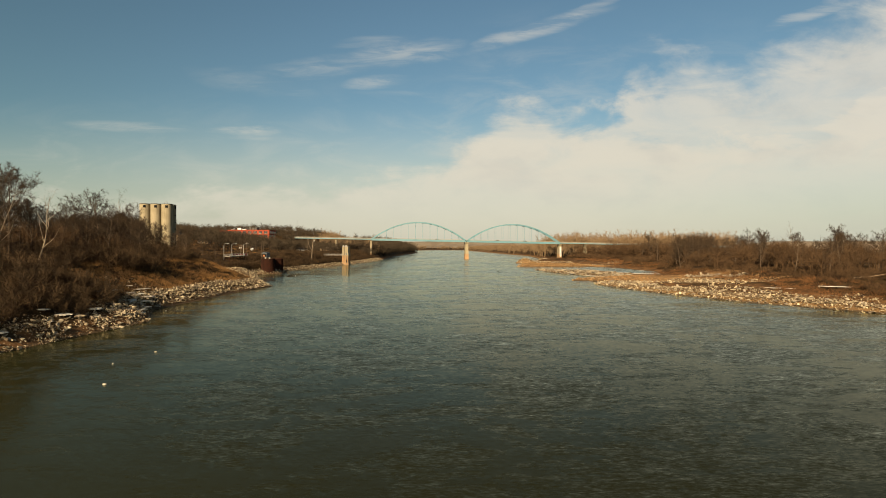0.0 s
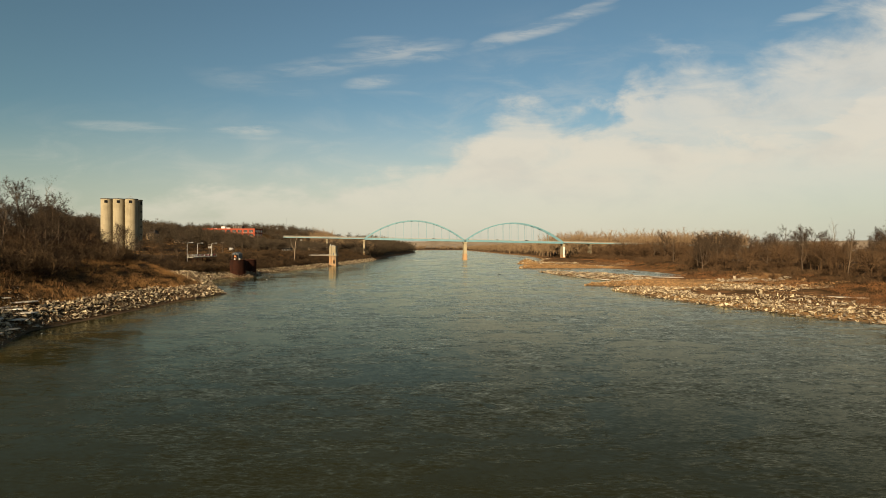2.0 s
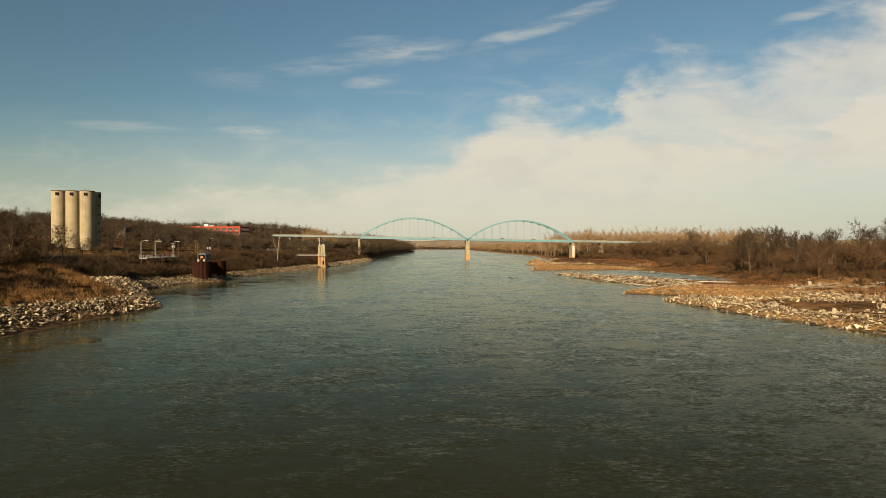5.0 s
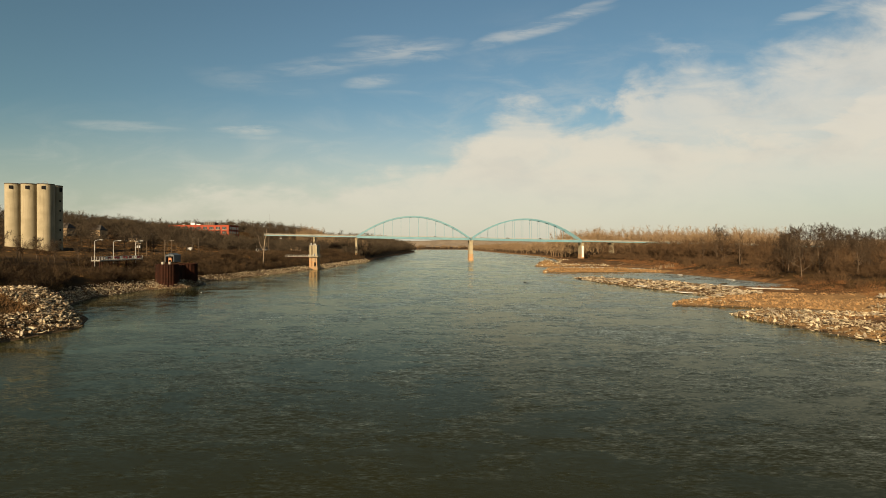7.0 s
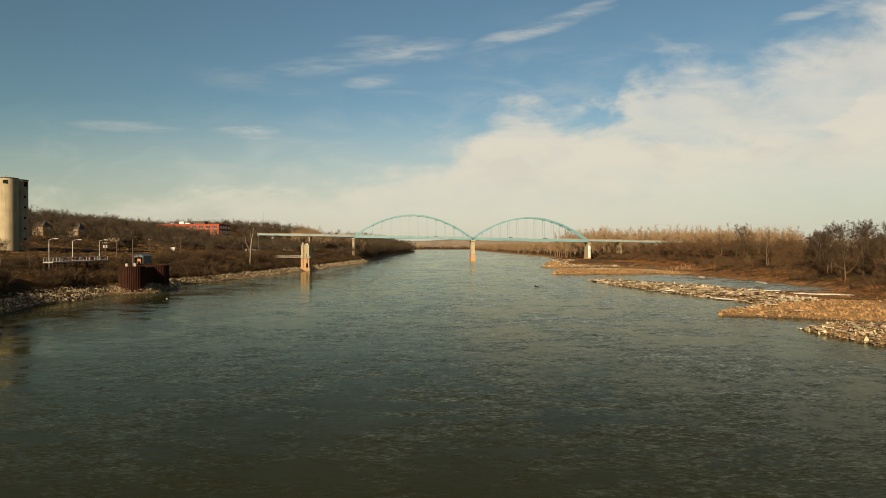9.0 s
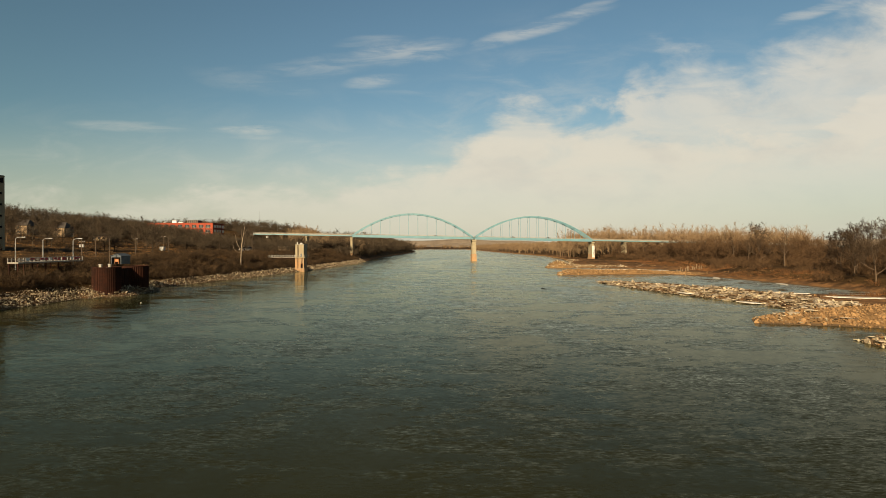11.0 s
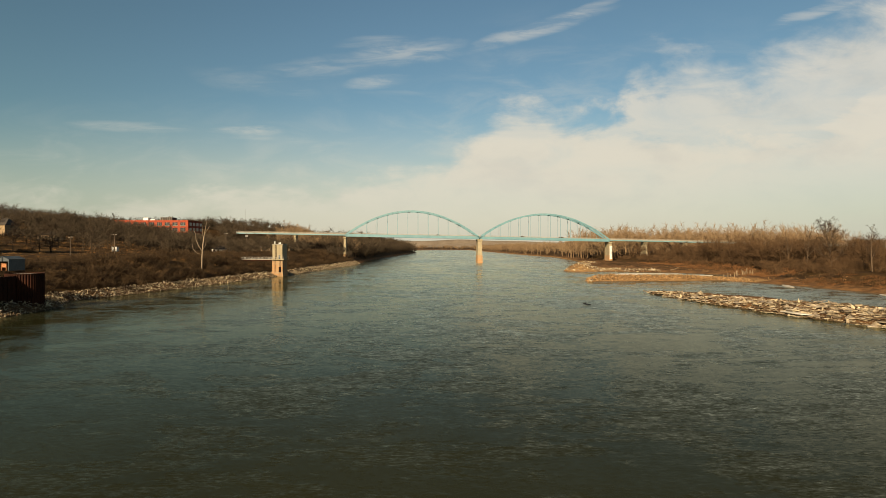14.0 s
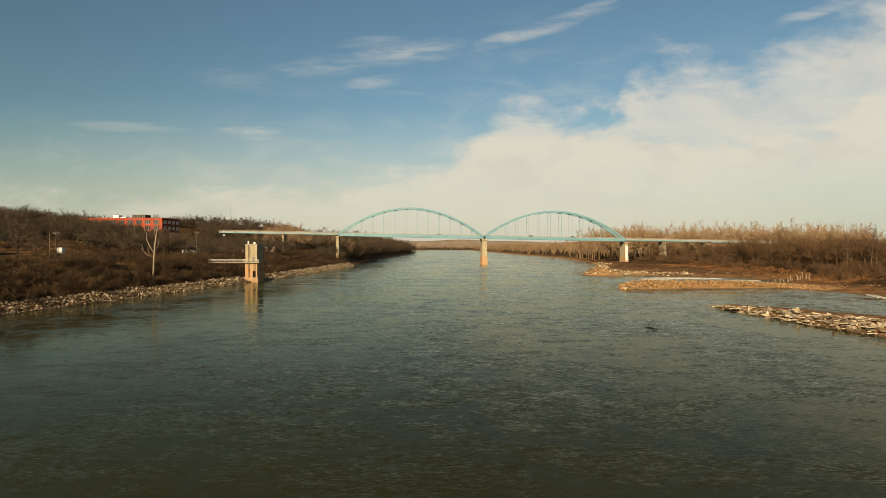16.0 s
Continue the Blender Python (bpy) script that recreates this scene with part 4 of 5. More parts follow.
def bush(seed, stems=12, twigs=45, w=0.005):
    """A thicket one metre high of bare stems."""
    r = np.random.RandomState(seed)
    tv = []
    middle = np.array([0, 0, 0.28])
    for i in range(stems):
        az, out = r.rand() * 6.28, r.uniform(0.1, 0.9)
        base = np.array([math.cos(az) * r.uniform(0, 0.4), math.sin(az) * r.uniform(0, 0.4), -0.05])
        d = unit(np.array([math.cos(az) * out, math.sin(az) * out, 1.0]))
        length = r.uniform(0.45, 0.8)
        side = unit(np.cross(d, r.normal(size=3)))
        tv.append(np.stack([base - side * w * 1.4, base + side * w * 1.4, base + d * length]))
        for _ in range(twigs):
            s = r.uniform(0.1, 1.0)
            e = unit(d + r.normal(0, 0.75, 3) + np.array([0, 0, 0.05]))
            p = base + d * length * s
            side = unit(np.cross(e, r.normal(size=3))) * w
            tip = p + e * r.uniform(0.16, 0.46) * (1.1 - 0.4 * s) - middle
            far_out = np.linalg.norm(tip)
            if far_out > 0.66:
                tip *= 0.66 * r.uniform(0.86, 1.04) / far_out
            tv.append(np.stack([p - side, p + side, middle + tip]))
    return np.concatenate(tv)


def far_tree(seed, twigs=185, wide=0.0062):
    """A distant bare tree one metre high."""
    r = np.random.RandomState(seed)
    tv = [np.array([(-0.018, 0, -0.02), (0.018, 0, -0.02), (0, 0.0, 0.9)]), np.array([(0, -0.018, -0.02), (0, 0.018, -0.02), (0.0, 0, 0.9)])]
    limbs = [np.array([math.cos(k * 2.4) * 0.22, math.sin(k * 2.4) * 0.22, 0.42 + 0.05 * k]) * r.uniform(0.75, 1.15) for k in range(8)]
    for e in limbs:
        p, side = np.array([0, 0, e[2] * 0.55]), unit(np.cross(e, r.normal(size=3))) * 0.012
        tv.append(np.stack([p - side, p + side, e]))
    for i in range(twigs):
        e = limbs[r.randint(8)]
        q = r.uniform(0.3, 1.1)
        p = np.array([0, 0, e[2] * 0.55]) * (1 - q) + e * q + r.normal(0, 0.03, 3)
        d = unit(np.array([e[0] * 2.2, e[1] * 2.2, 0.5]) + r.normal(0, 0.5, 3))
        side = unit(np.cross(d, r.normal(size=3))) * wide
        tv.append(np.stack([p - side, p + side, p + d * r.uniform(0.1, 0.27)]))
    return np.concatenate(tv)


def dome_tree(seed, limbs=16, twigs=30, wide=0.0034):
    """A distant bare tree one metre high with a broad round crown of fine twigs."""
    r = np.random.RandomState(seed)
    tv = [np.array([(-0.02, 0, -0.03), (0.02, 0, -0.03), (0.02, 0, 0.62)]), np.array([(0, -0.02, -0.03), (0, 0.02, -0.03), (0.0, 0.02, 0.62)])]
    for k in range(limbs):
        az, up = k * 2.4 + r.rand() * 0.6, r.uniform(0.1, 1.35)
        p = np.array([0, 0, r.uniform(0.2, 0.5)])
        d = np.array([math.cos(az) * math.cos(up), math.sin(az) * math.cos(up), math.sin(up)])
        e = p + d * r.uniform(0.3, 0.46)
        side = unit(np.cross(d, r.normal(size=3))) * 0.008
        tv.append(np.stack([p - side, p + side, e]))
        for _ in range(twigs):
            q = p + (e - p) * r.uniform(0.35, 1.0) + r.normal(0, 0.025, 3)
            t = unit(d + r.normal(0, 0.6, 3) + np.array([0, 0, 0.15]))
            side = unit(np.cross(t, r.normal(size=3))) * wide
            tv.append(np.stack([q - side, q + side, q + t * r.uniform(0.08, 0.2)]))
    return np.concatenate(tv)


def scatter(templates, spots):
    """Copies of triangle templates at (x, y, z, width, height) joined into one."""
    r = np.random.RandomState(len(spots))
    out = []
    for x, y, z, w, h in spots:
        t = templates[r.randint(len(templates))]
        a = r.rand() * 6.28
        c, s = math.cos(a), math.sin(a)
        out.append(np.stack([x + w * (c * t[:, 0] - s * t[:, 1]), y + w * (s * t[:, 0] + c * t[:, 1]), z + h * t[:, 2]], -1))
    v = np.concatenate(out)
    return v, np.arange(len(v)).reshape(-1, 3)


def field(rng, n, x0, x1, y0, y1, poly, d0, d1, keep=None):
    """Random spots between d0 and d1 metres inland, with the ground's height."""
    x, y = rng.uniform(x0, x1, n), rng.uniform(y0, y1, n)
    d = inland(poly, x, y)
    ok = (d > d0) & (d < d1)
    if keep is not None:
        ok &= keep(x, y, d)
    return x[ok], y[ok], height(x[ok], y[ok])


def stuff(name, arrays, mat, label, category):
    return tagged(new(name, mesh(name, arrays, mat)), label, category, kind="stuff")


BUSHES = [bush(s) for s in range(6)]
FARS = [far_tree(s) for s in range(6)]
DOMES = [dome_tree(40 + s) for s in range(7)]
MIDS = [far_tree(20 + s, 330, 0.0038) for s in range(6)]
R = np.random.RandomState(3)


def lump(x, y, s, k):
    return np.sin(x / s + k) + np.sin(y / s * 1.3 + 2 * k) + np.sin((x + y) / s * 0.7 + k)


def open_left(x, y, d):
    """Left bank spots that carry brush: not the park, buildings or the grassy shelf."""
    park = (y > 395) & (y < 560) & (x < -150)
    shelf = (y > 140) & (y < 262) & (d < 24 + 5 * np.sin(y / 17))
    yard = ((np.abs(x + 114) < 7) & (y > 352) & (y < 370)) | ((np.abs(x + 106) < 5) & (y > 336) & (y < 361)) | ((np.abs(x + 126) < 4) & (y > 326) & (y < 359))
    return ~park & ~shelf & ~yard & ~((np.hypot(x + 208, y - 412) < 15))


def wooded_right(x, y, d):
    return x > bank_edge(y) + 3 * np.sin(y / 9.0)


def clear_mill(x, y, d):
    return ~((x > -278) & (x < -190) & (y > 652) & (y < 700))


spots = []
x, y, z = field(R, 1900, -128, -70, 70, 345, LEFT, 8.0, 40, lambda x, y, d: open_left(x, y, d) & (lump(x, y, 4.5, 0.9) > -1.0))
spots += [(a, b, c - 0.2, s * 1.25, s) for a, b, c, s in zip(x, y, z, 3.2 + 5.4 * R.rand(len(x)) ** 1.6)]
x, y, z = field(R, 1550, -140, -76, 330, 720, LEFT, 5.5, 40, open_left)
spots += [(a, b, c - 0.2, s * 1.45, s * 0.95) for a, b, c, s in zip(x, y, z, R.uniform(2.8, 5.8, len(x)))]
x, y, z = field(R, 230, -300, -125, 370, 570, LEFT, 40, 190, lambda x, y, d: lump(x, y, 14.0, 0.6) > 0.2)
spots += [(a, b, c - 0.2, s * 1.4, s) for a, b, c, s in zip(x, y, z, R.uniform(1.8, 4.2, len(x)))]
stuff("left_brush", scatter(BUSHES, spots), M_BRUSH, "dense bare brown brush on the steep river bank", "brush")
spots = []
x, y, z = field(R, 1200, 120, 230, 60, 480, RIGHT, 5, 140, lambda x, y, d: wooded_right(x, y, d) & (x < bank_edge(y) + 45))
spots += [(a, b, c - 0.2, s * 1.2, s) for a, b, c, s in zip(x, y, z, R.uniform(2.0, 5.8, len(x)))]
x, y, z = field(R, 700, 150, 260, 480, 800, RIGHT, 5, 130, wooded_right)
spots += [(a, b, c - 0.2, s * 1.2, s) for a, b, c, s in zip(x, y, z, R.uniform(3.0, 7.5, len(x)))]
stuff("right_brush", scatter(BUSHES, spots), M_SAPLING, "bare reddish brown brush under the trees of the flat bank", "brush")

# woods too thick to count
spots = []
x, y, z = field(R, 560, -440, -76, 690, 1400, LEFT, 6, 360)
spots += [(a, b, c - 0.2 * s, s * 1.15, s) for a, b, c, s in zip(x, y, z, R.uniform(11, 19, len(x)))]
x, y, z = field(R, 560, -150, -76, 770, 1640, LEFT, 3, 50)
spots += [(a, b, c - 0.2 * s, s * 1.1, s) for a, b, c, s in zip(x, y, z, R.uniform(23, 33, len(x)))]
x, y, z = field(R, 560, -460, -120, 545, 800, LEFT, 45, 360, lambda x, y, d: clear_mill(x, y, d) & ((y > 640) | (x < -285) | (x > -200)))
spots += [(a, b, c - 0.2 * s, s * 1.2, s) for a, b, c, s in zip(x, y, z, R.uniform(8, 14, len(x)))]
x, y, z = field(R, 260, -285, -175, 590, 655, LEFT, 60, 300)
spots += [(a, b, c - 0.2 * s, s * 1.2, s) for a, b, c, s in zip(x, y, z, R.uniform(10, 15, len(x)))]
stuff("hill_woods", scatter(FARS, spots), M_WOODS, "dark bare woods on the bluff and along the far bank", "woods")
spots = []
x, y, z = field(R, 560, 128, 330, 60, 790, RIGHT, 8, 170, lambda x, y, d: wooded_right(x - 8, y, d))
spots += [(a, b, c - 0.3, s * 1.1, s) for a, b, c, s in zip(x, y, z, R.uniform(9, 19, len(x)))]
x, y, z = field(R, 330, -230, -110, 80, 330, LEFT, 34, 130)
spots += [(a, b, c - 0.3, s * 1.15, s) for a, b, c, s in zip(x, y, z, R.uniform(7, 12, len(x)))]
stuff("bank_woods", scatter(MIDS, spots), M_SAPLING, "reddish brown bare saplings crowding both banks", "woods")
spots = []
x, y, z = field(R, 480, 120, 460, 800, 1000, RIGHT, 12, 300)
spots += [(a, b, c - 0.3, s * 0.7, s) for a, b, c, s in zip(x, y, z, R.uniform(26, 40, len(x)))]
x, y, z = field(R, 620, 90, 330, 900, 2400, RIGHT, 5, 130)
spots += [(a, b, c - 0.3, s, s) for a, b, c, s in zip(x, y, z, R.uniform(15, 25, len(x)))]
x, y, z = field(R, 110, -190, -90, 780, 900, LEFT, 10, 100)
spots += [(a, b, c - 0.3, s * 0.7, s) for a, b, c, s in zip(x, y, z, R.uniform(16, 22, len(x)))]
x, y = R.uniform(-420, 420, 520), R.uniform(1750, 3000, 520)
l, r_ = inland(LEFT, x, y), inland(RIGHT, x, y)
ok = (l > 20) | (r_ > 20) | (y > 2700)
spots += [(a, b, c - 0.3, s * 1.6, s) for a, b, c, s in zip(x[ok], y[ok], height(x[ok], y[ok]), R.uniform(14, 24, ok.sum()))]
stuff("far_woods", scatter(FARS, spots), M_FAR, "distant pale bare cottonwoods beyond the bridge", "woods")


spots = []
for n, x0, x1, y0, y1, d0, d1, lo, hi, ok in (
        (44, -330, -140, 430, 570, 45, 230, 10, 15, lambda x, y, d: np.hypot(x + 208, y - 412) > 26), (110, -300, -110, 535, 658, 26, 230, 10, 15, clear_mill),
        (150, -290, -190, 600, 652, 60, 300, 12, 17, clear_mill), (120, -420, -280, 520, 700, 120, 400, 12, 17, None), (60, -180, -110, 600, 720, 20, 90, 9, 13, None)):
    x, y, z = field(R, n, x0, x1, y0, y1, LEFT, d0, d1, ok)
    spots += [(a, b, c - 0.3, s * R.uniform(1.0, 1.3), s) for a, b, c, s in zip(x, y, z, R.uniform(lo, hi, len(x)))]
stuff("bluff_trees", scatter(DOMES, spots), M_WOODS, "dark round-crowned bare trees over the park and factory", "woods")
spots = []
for n, x0, x1, y0, y1, lo, hi, ok in ((80, 150, 300, 480, 760, 10, 18, lambda x, y, d: wooded_right(x - 6, y, d)), (90, 168, 250, 535, 640, 15, 20, lambda x, y, d: x > 172 + 0.12 * (y - 535)),
                                      (130, 130, 300, 90, 490, 8, 14, lambda x, y, d: wooded_right(x - 5, y, d))):
    x, y, z = field(R, n, x0, x1, y0, y1, RIGHT, 8, 140, ok)
    spots += [(a, b, c - 0.3, s * R.uniform(0.9, 1.25), s) for a, b, c, s in zip(x, y, z, R.uniform(lo, hi, len(x)))]
stuff("flat_bank_trees", scatter(DOMES, spots), M_SAPLING, "round-crowned bare brown trees on the flat bank", "woods")


# single trees
def tree_kind(seed, label, bark, leafless, name="bare_tree", **k):
    wood, crown = grow(seed, 10.0, **k)
    ob = thing(name, label, "tree", (0, 0, -500))
    part("trunk", wood, bark, ob, smooth=True)
    part("crown", crown, leafless, ob)
    return ob


KINDS = [
    tree_kind(11, "bare spreading winter tree with dark twiggy crown", M_BARK, M_TWIG, spread=1.2, limbs=12, clear=0.18, subs=7, fine=6, twigs=8, twig_w=0.017),
    tree_kind(12, "bare rounded winter tree with dense dark twigs", M_BARK, M_TWIG, spread=1.05, limbs=13, clear=0.22, subs=7, fine=6, twigs=8, twig_w=0.017),
    tree_kind(13, "tall slim bare winter tree with rising branches", M_BARK, M_TWIG, spread=0.6, limbs=11, clear=0.3, subs=5, fine=4, twigs=7),
    tree_kind(14, "bare crooked winter tree with thin crown", M_BARK, M_TWIG, spread=0.85, limbs=10, clear=0.3, lean=(0.12, 0.05), subs=5, fine=5, twigs=6),
    tree_kind(15, "pale-barked bare sycamore with white upper limbs", M_PALE, M_TWIG, spread=0.8, limbs=9, clear=0.3, lean=(0.1, 0), subs=4, fine=3, twigs=4),
]


def plant(kind, x, y, h, wide=1.0, turn=None):
    turn = R.uniform(0, 360) if turn is None else turn
    ob = copy_thing(KINDS[kind], pose(x, y, ground_z(x, y) - 0.1, 0, 0, turn) @ Matrix.Diagonal((0.1 * h * wide, 0.1 * h * wide, 0.1 * h, 1)))
    return ob


def grove(n, x0, x1, y0, y1, poly, d0, d1, lo, hi, kinds, keep=None):
    x, y, z = field(R, n, x0, x1, y0, y1, poly, d0, d1, keep)
    for a, b in zip(x, y):
        plant(kinds[R.randint(len(kinds))], a, b, R.uniform(lo, hi), R.uniform(0.85, 1.15))


# left bluff
grove(46, -200, -85, 80, 230, LEFT, 26, 110, 10, 16, (0, 1, 3, 3))
grove(34, -200, -95, 230, 345, LEFT, 22, 100, 6, 10, (0, 1, 3))
for x, y, h in ((-128, 166, 24), (-139, 172, 25), (-118, 140, 20), (-160, 235, 15), (-122, 152, 22)):
    plant(0, x, y, h)
grove(30, -190, -118, 120, 310, LEFT, 40, 110, 13, 19, (0, 1, 1))
for x, y, h in ((-150, 262, 18), (-162, 275, 17), (-170, 290, 15), (-140, 240, 17), (-132, 222, 15), (-152, 285, 14), (-145, 305, 13), (-165, 312, 14), (-176, 268, 18), (-136, 268, 12)):
    plant(R.randint(2), x, y, h, 1.15)
for x, y, h in ((-262, 512, 11), (-246, 520, 12), (-240, 528, 10), (-226, 534, 11), (-280, 508, 12), (-232, 500, 9), (-215, 520, 10), (-205, 540, 11), (-196, 470, 10), (-232, 462, 12), (-250, 474, 11), (-178, 500, 9), (-186, 528, 10), (-168, 548, 10), (-270, 486, 12), (-150, 540, 9)):
    plant(R.randint(2), x, y, h, 1.1)
for x, y, h in ((-151, 247, 25), (-158, 243, 22)):
    plant(0, x, y, h, 0.95)
# flat bank
for x, y, h in ((153, 363, 21), (160, 352, 19), (166, 371, 20), (172, 356, 18), (158, 380, 18), (178, 384, 20), (170, 395, 19), (184, 366, 17), (190, 400, 20), (176, 338, 17), (196, 345, 18),
                (187, 265, 20), (200, 258, 16), (164, 345, 16), (180, 412, 19), (202, 380, 18)):
    plant(R.randint(2), x, y, h, 0.85)
grove(92, 128, 300, 60, 480, RIGHT, 8, 150, 11, 22, (0, 1, 2, 2, 3, 3), lambda x, y, d: wooded_right(x - 6, y, d))
for x, y, h in ((186, 292, 17), (193, 520, 22), (188, 528, 20), (205, 270, 18)):
    plant(2, x, y, h, 0.8)


def special(seed, label, x, y, h, lean, **k):
    """A marked tree of its own."""
    wood, crown = grow(seed, h, lean=lean, **k)
    ob = thing("bare_tree", label, "tree", (x, y, ground_z(x, y) - 0.2))
    part("trunk", wood, M_PALE, ob, smooth=True)
    part("crown", crown, M_TWIG, ob)


special(31, "leaning white-limbed bare sycamore on the bank", -99, 136, 21, (0.42, 0.0), spread=0.85, limbs=9, clear=0.35, subs=5, fine=2, twigs=3, trunk_r=0.24)
special(32, "pale bare sycamore with white limbs", -112, 140, 22, (0.1, 0), spread=0.8, limbs=9, clear=0.3, subs=5, fine=2, twigs=3, trunk_r=0.2)
special(33, "pale bare sycamore beside the silos", -143, 249, 27, (0.1, 0), spread=0.9, limbs=9, clear=0.3, subs=5, fine=3, twigs=4, trunk_r=0.25)
special(36, "tall pale cottonwood with white upper limbs", 191, 310, 25, (0.03, 0), spread=0.5, limbs=10, clear=0.35, subs=5, fine=3, twigs=3, trunk_r=0.24)
for k in KINDS:
    for o in (*k.children_recursive, k):
        bpy.data.objects.remove(o)

snag = thing("dead_tree", "bleached white dead tree snag with broken limbs", "tree", (-108.5, 464.5, ground_z(-108.5, 464.5) - 0.3))
part("trunk", Geo().tube([(0, 0, 0), (0.2, 0, 6), (0.5, 0, 11), (1.0, 0, 15), (1.6, 0.1, 18.5), (2.2, 0, 22)], [0.4, 0.34, 0.29, 0.22, 0.14, 0.04], 7), M_PALE, snag, smooth=True)
for pts, r0 in (([(0.35, 0, 8.6), (-1.4, 0.2, 11.2), (-2.6, 0.2, 14), (-2.7, 0.2, 16.4), (-3.4, 0.2, 18)], 0.27), ([(0.2, 0, 7.4), (-2.0, -0.3, 8.0), (-3.6, -0.3, 9.8), (-4.2, -0.2, 12)], 0.15),
                ([(0.9, 0, 14.2), (0.2, 0.4, 17), (0.1, 0.5, 20.3)], 0.17), ([(0.4, 0, 9.5), (1.7, 0, 11.5), (2.0, 0, 13.4)], 0.17), ([(1.3, 0, 16.5), (2.6, 0.2, 18.6), (3.6, 0.2, 20.2)], 0.12)):
    part("limb", Geo().tube(pts, 0.75 * r0 * np.linspace(1, 0.25, len(pts)), 6), M_PALE, snag, smooth=True)


# ---- reeds and dry grass ----
def tuft(seed, n=34):
    r = np.random.RandomState(seed)
    tv = []
    for _ in range(n):
        p = np.append(r.normal(0, 0.45, 2), -0.05)
        d = unit(np.array([*r.normal(0, 0.5, 2), 0.9]))
        side = unit(np.cross(d, r.normal(size=3))) * 0.022
        tv.append(np.stack([p - side, p + side, p + d * r.uniform(0.5, 1.0)]))
    return np.concatenate(tv)


TUFTS = [tuft(s) for s in range(4)]
spots = []
x, y, z = field(R, 5000, -125, -70, 128, 300, LEFT, 7, 30, lambda x, y, d: np.hypot(x + 87, y - 246) > 9)
spots += [(a, b, c, s, s * 1.1) for a, b, c, s in zip(x, y, z, R.uniform(0.8, 1.9, len(x)))]
x, y, z = field(R, 1500, -130, -80, 300, 720, LEFT, 9, 30)
spots += [(a, b, c, s, s) for a, b, c, s in zip(x, y, z, R.uniform(0.7, 1.5, len(x)))]
x, y, z = field(R, 1500, -290, -125, 370, 590, LEFT, 35, 190)
spots += [(a, b, c, s * 1.3, s * 0.7) for a, b, c, s in zip(x, y, z, R.uniform(0.8, 1.6, len(x)))]
stuff("dry_grass", scatter(TUFTS, spots), M_REED, "tan dry grass and reeds on the bank shelf", "grass")


spots = []
x, y, z = field(R, 9000, 105, 215, 90, 690, RIGHT, 4, 90, lambda x, y, d: (x - bank_edge(y) > -15 - 5 * np.sin(y / 13.0)) & (x - bank_edge(y) < 8) & (lump(x, y, 9.0, 0.5) > -1.6))
spots += [(a, b, c, s * 1.1, s) for a, b, c, s in zip(x, y, z, R.uniform(0.8, 2.3, len(x)))]
stuff("rusty_reeds", scatter(TUFTS, spots), M_RUST_REED, "rust brown dry reeds and weeds along the flat bank", "grass")
spots = []
x, y, z = field(R, 420, 105, 215, 90, 690, RIGHT, 5, 90, lambda x, y, d: (np.abs(x - bank_edge(y) + 3) < 9) & (lump(x, y, 11.0, 1.7) > 0.0))
spots += [(a, b, c - 0.1, s * 1.3, s) for a, b, c, s in zip(x, y, z, R.uniform(1.2, 3.2, len(x)))]
stuff("shore_brush", scatter(BUSHES, spots), M_BRUSH, "dark low willow brush at the foot of the flat bank", "brush")


# ---- ice and rock rubble ----
def chunk(seed, flat):
    """A broken block: the hull of a few random points."""
    r = random.Random(seed)
    bm = bmesh.new()
    n = 4 if flat else 8
    for i in range(n):
        a = 6.283 * (i + r.random() * 0.7) / n
        q = r.uniform(0.75, 1.0)
        if flat:
            for zz in (-0.5, 0.5):
                bm.verts.new((q * math.cos(a) * r.uniform(0.92, 1.0), q * math.sin(a) * r.uniform(0.92, 1.0), zz * r.uniform(0.8, 1.0)))
        else:
            p = Vector((r.gauss(0, 1), r.gauss(0, 1), r.gauss(0, 1))).normalized() * q
            bm.verts.new(p)
    bmesh.ops.convex_hull(bm, input=bm.verts)
    for vtx in [q for q in bm.verts if not q.link_faces]:
        bm.verts.remove(vtx)
    bmesh.ops.triangulate(bm, faces=bm.faces)
    bm.verts.index_update()
    v = np.array([q.co[:] for q in bm.verts])
    f = np.array([[q.index for q in fc.verts] for fc in bm.faces])
    bm.free()
    return v, f


BLOCKS, SLABS = [chunk(s, False) for s in range(9)], [chunk(40 + s, True) for s in range(8)]


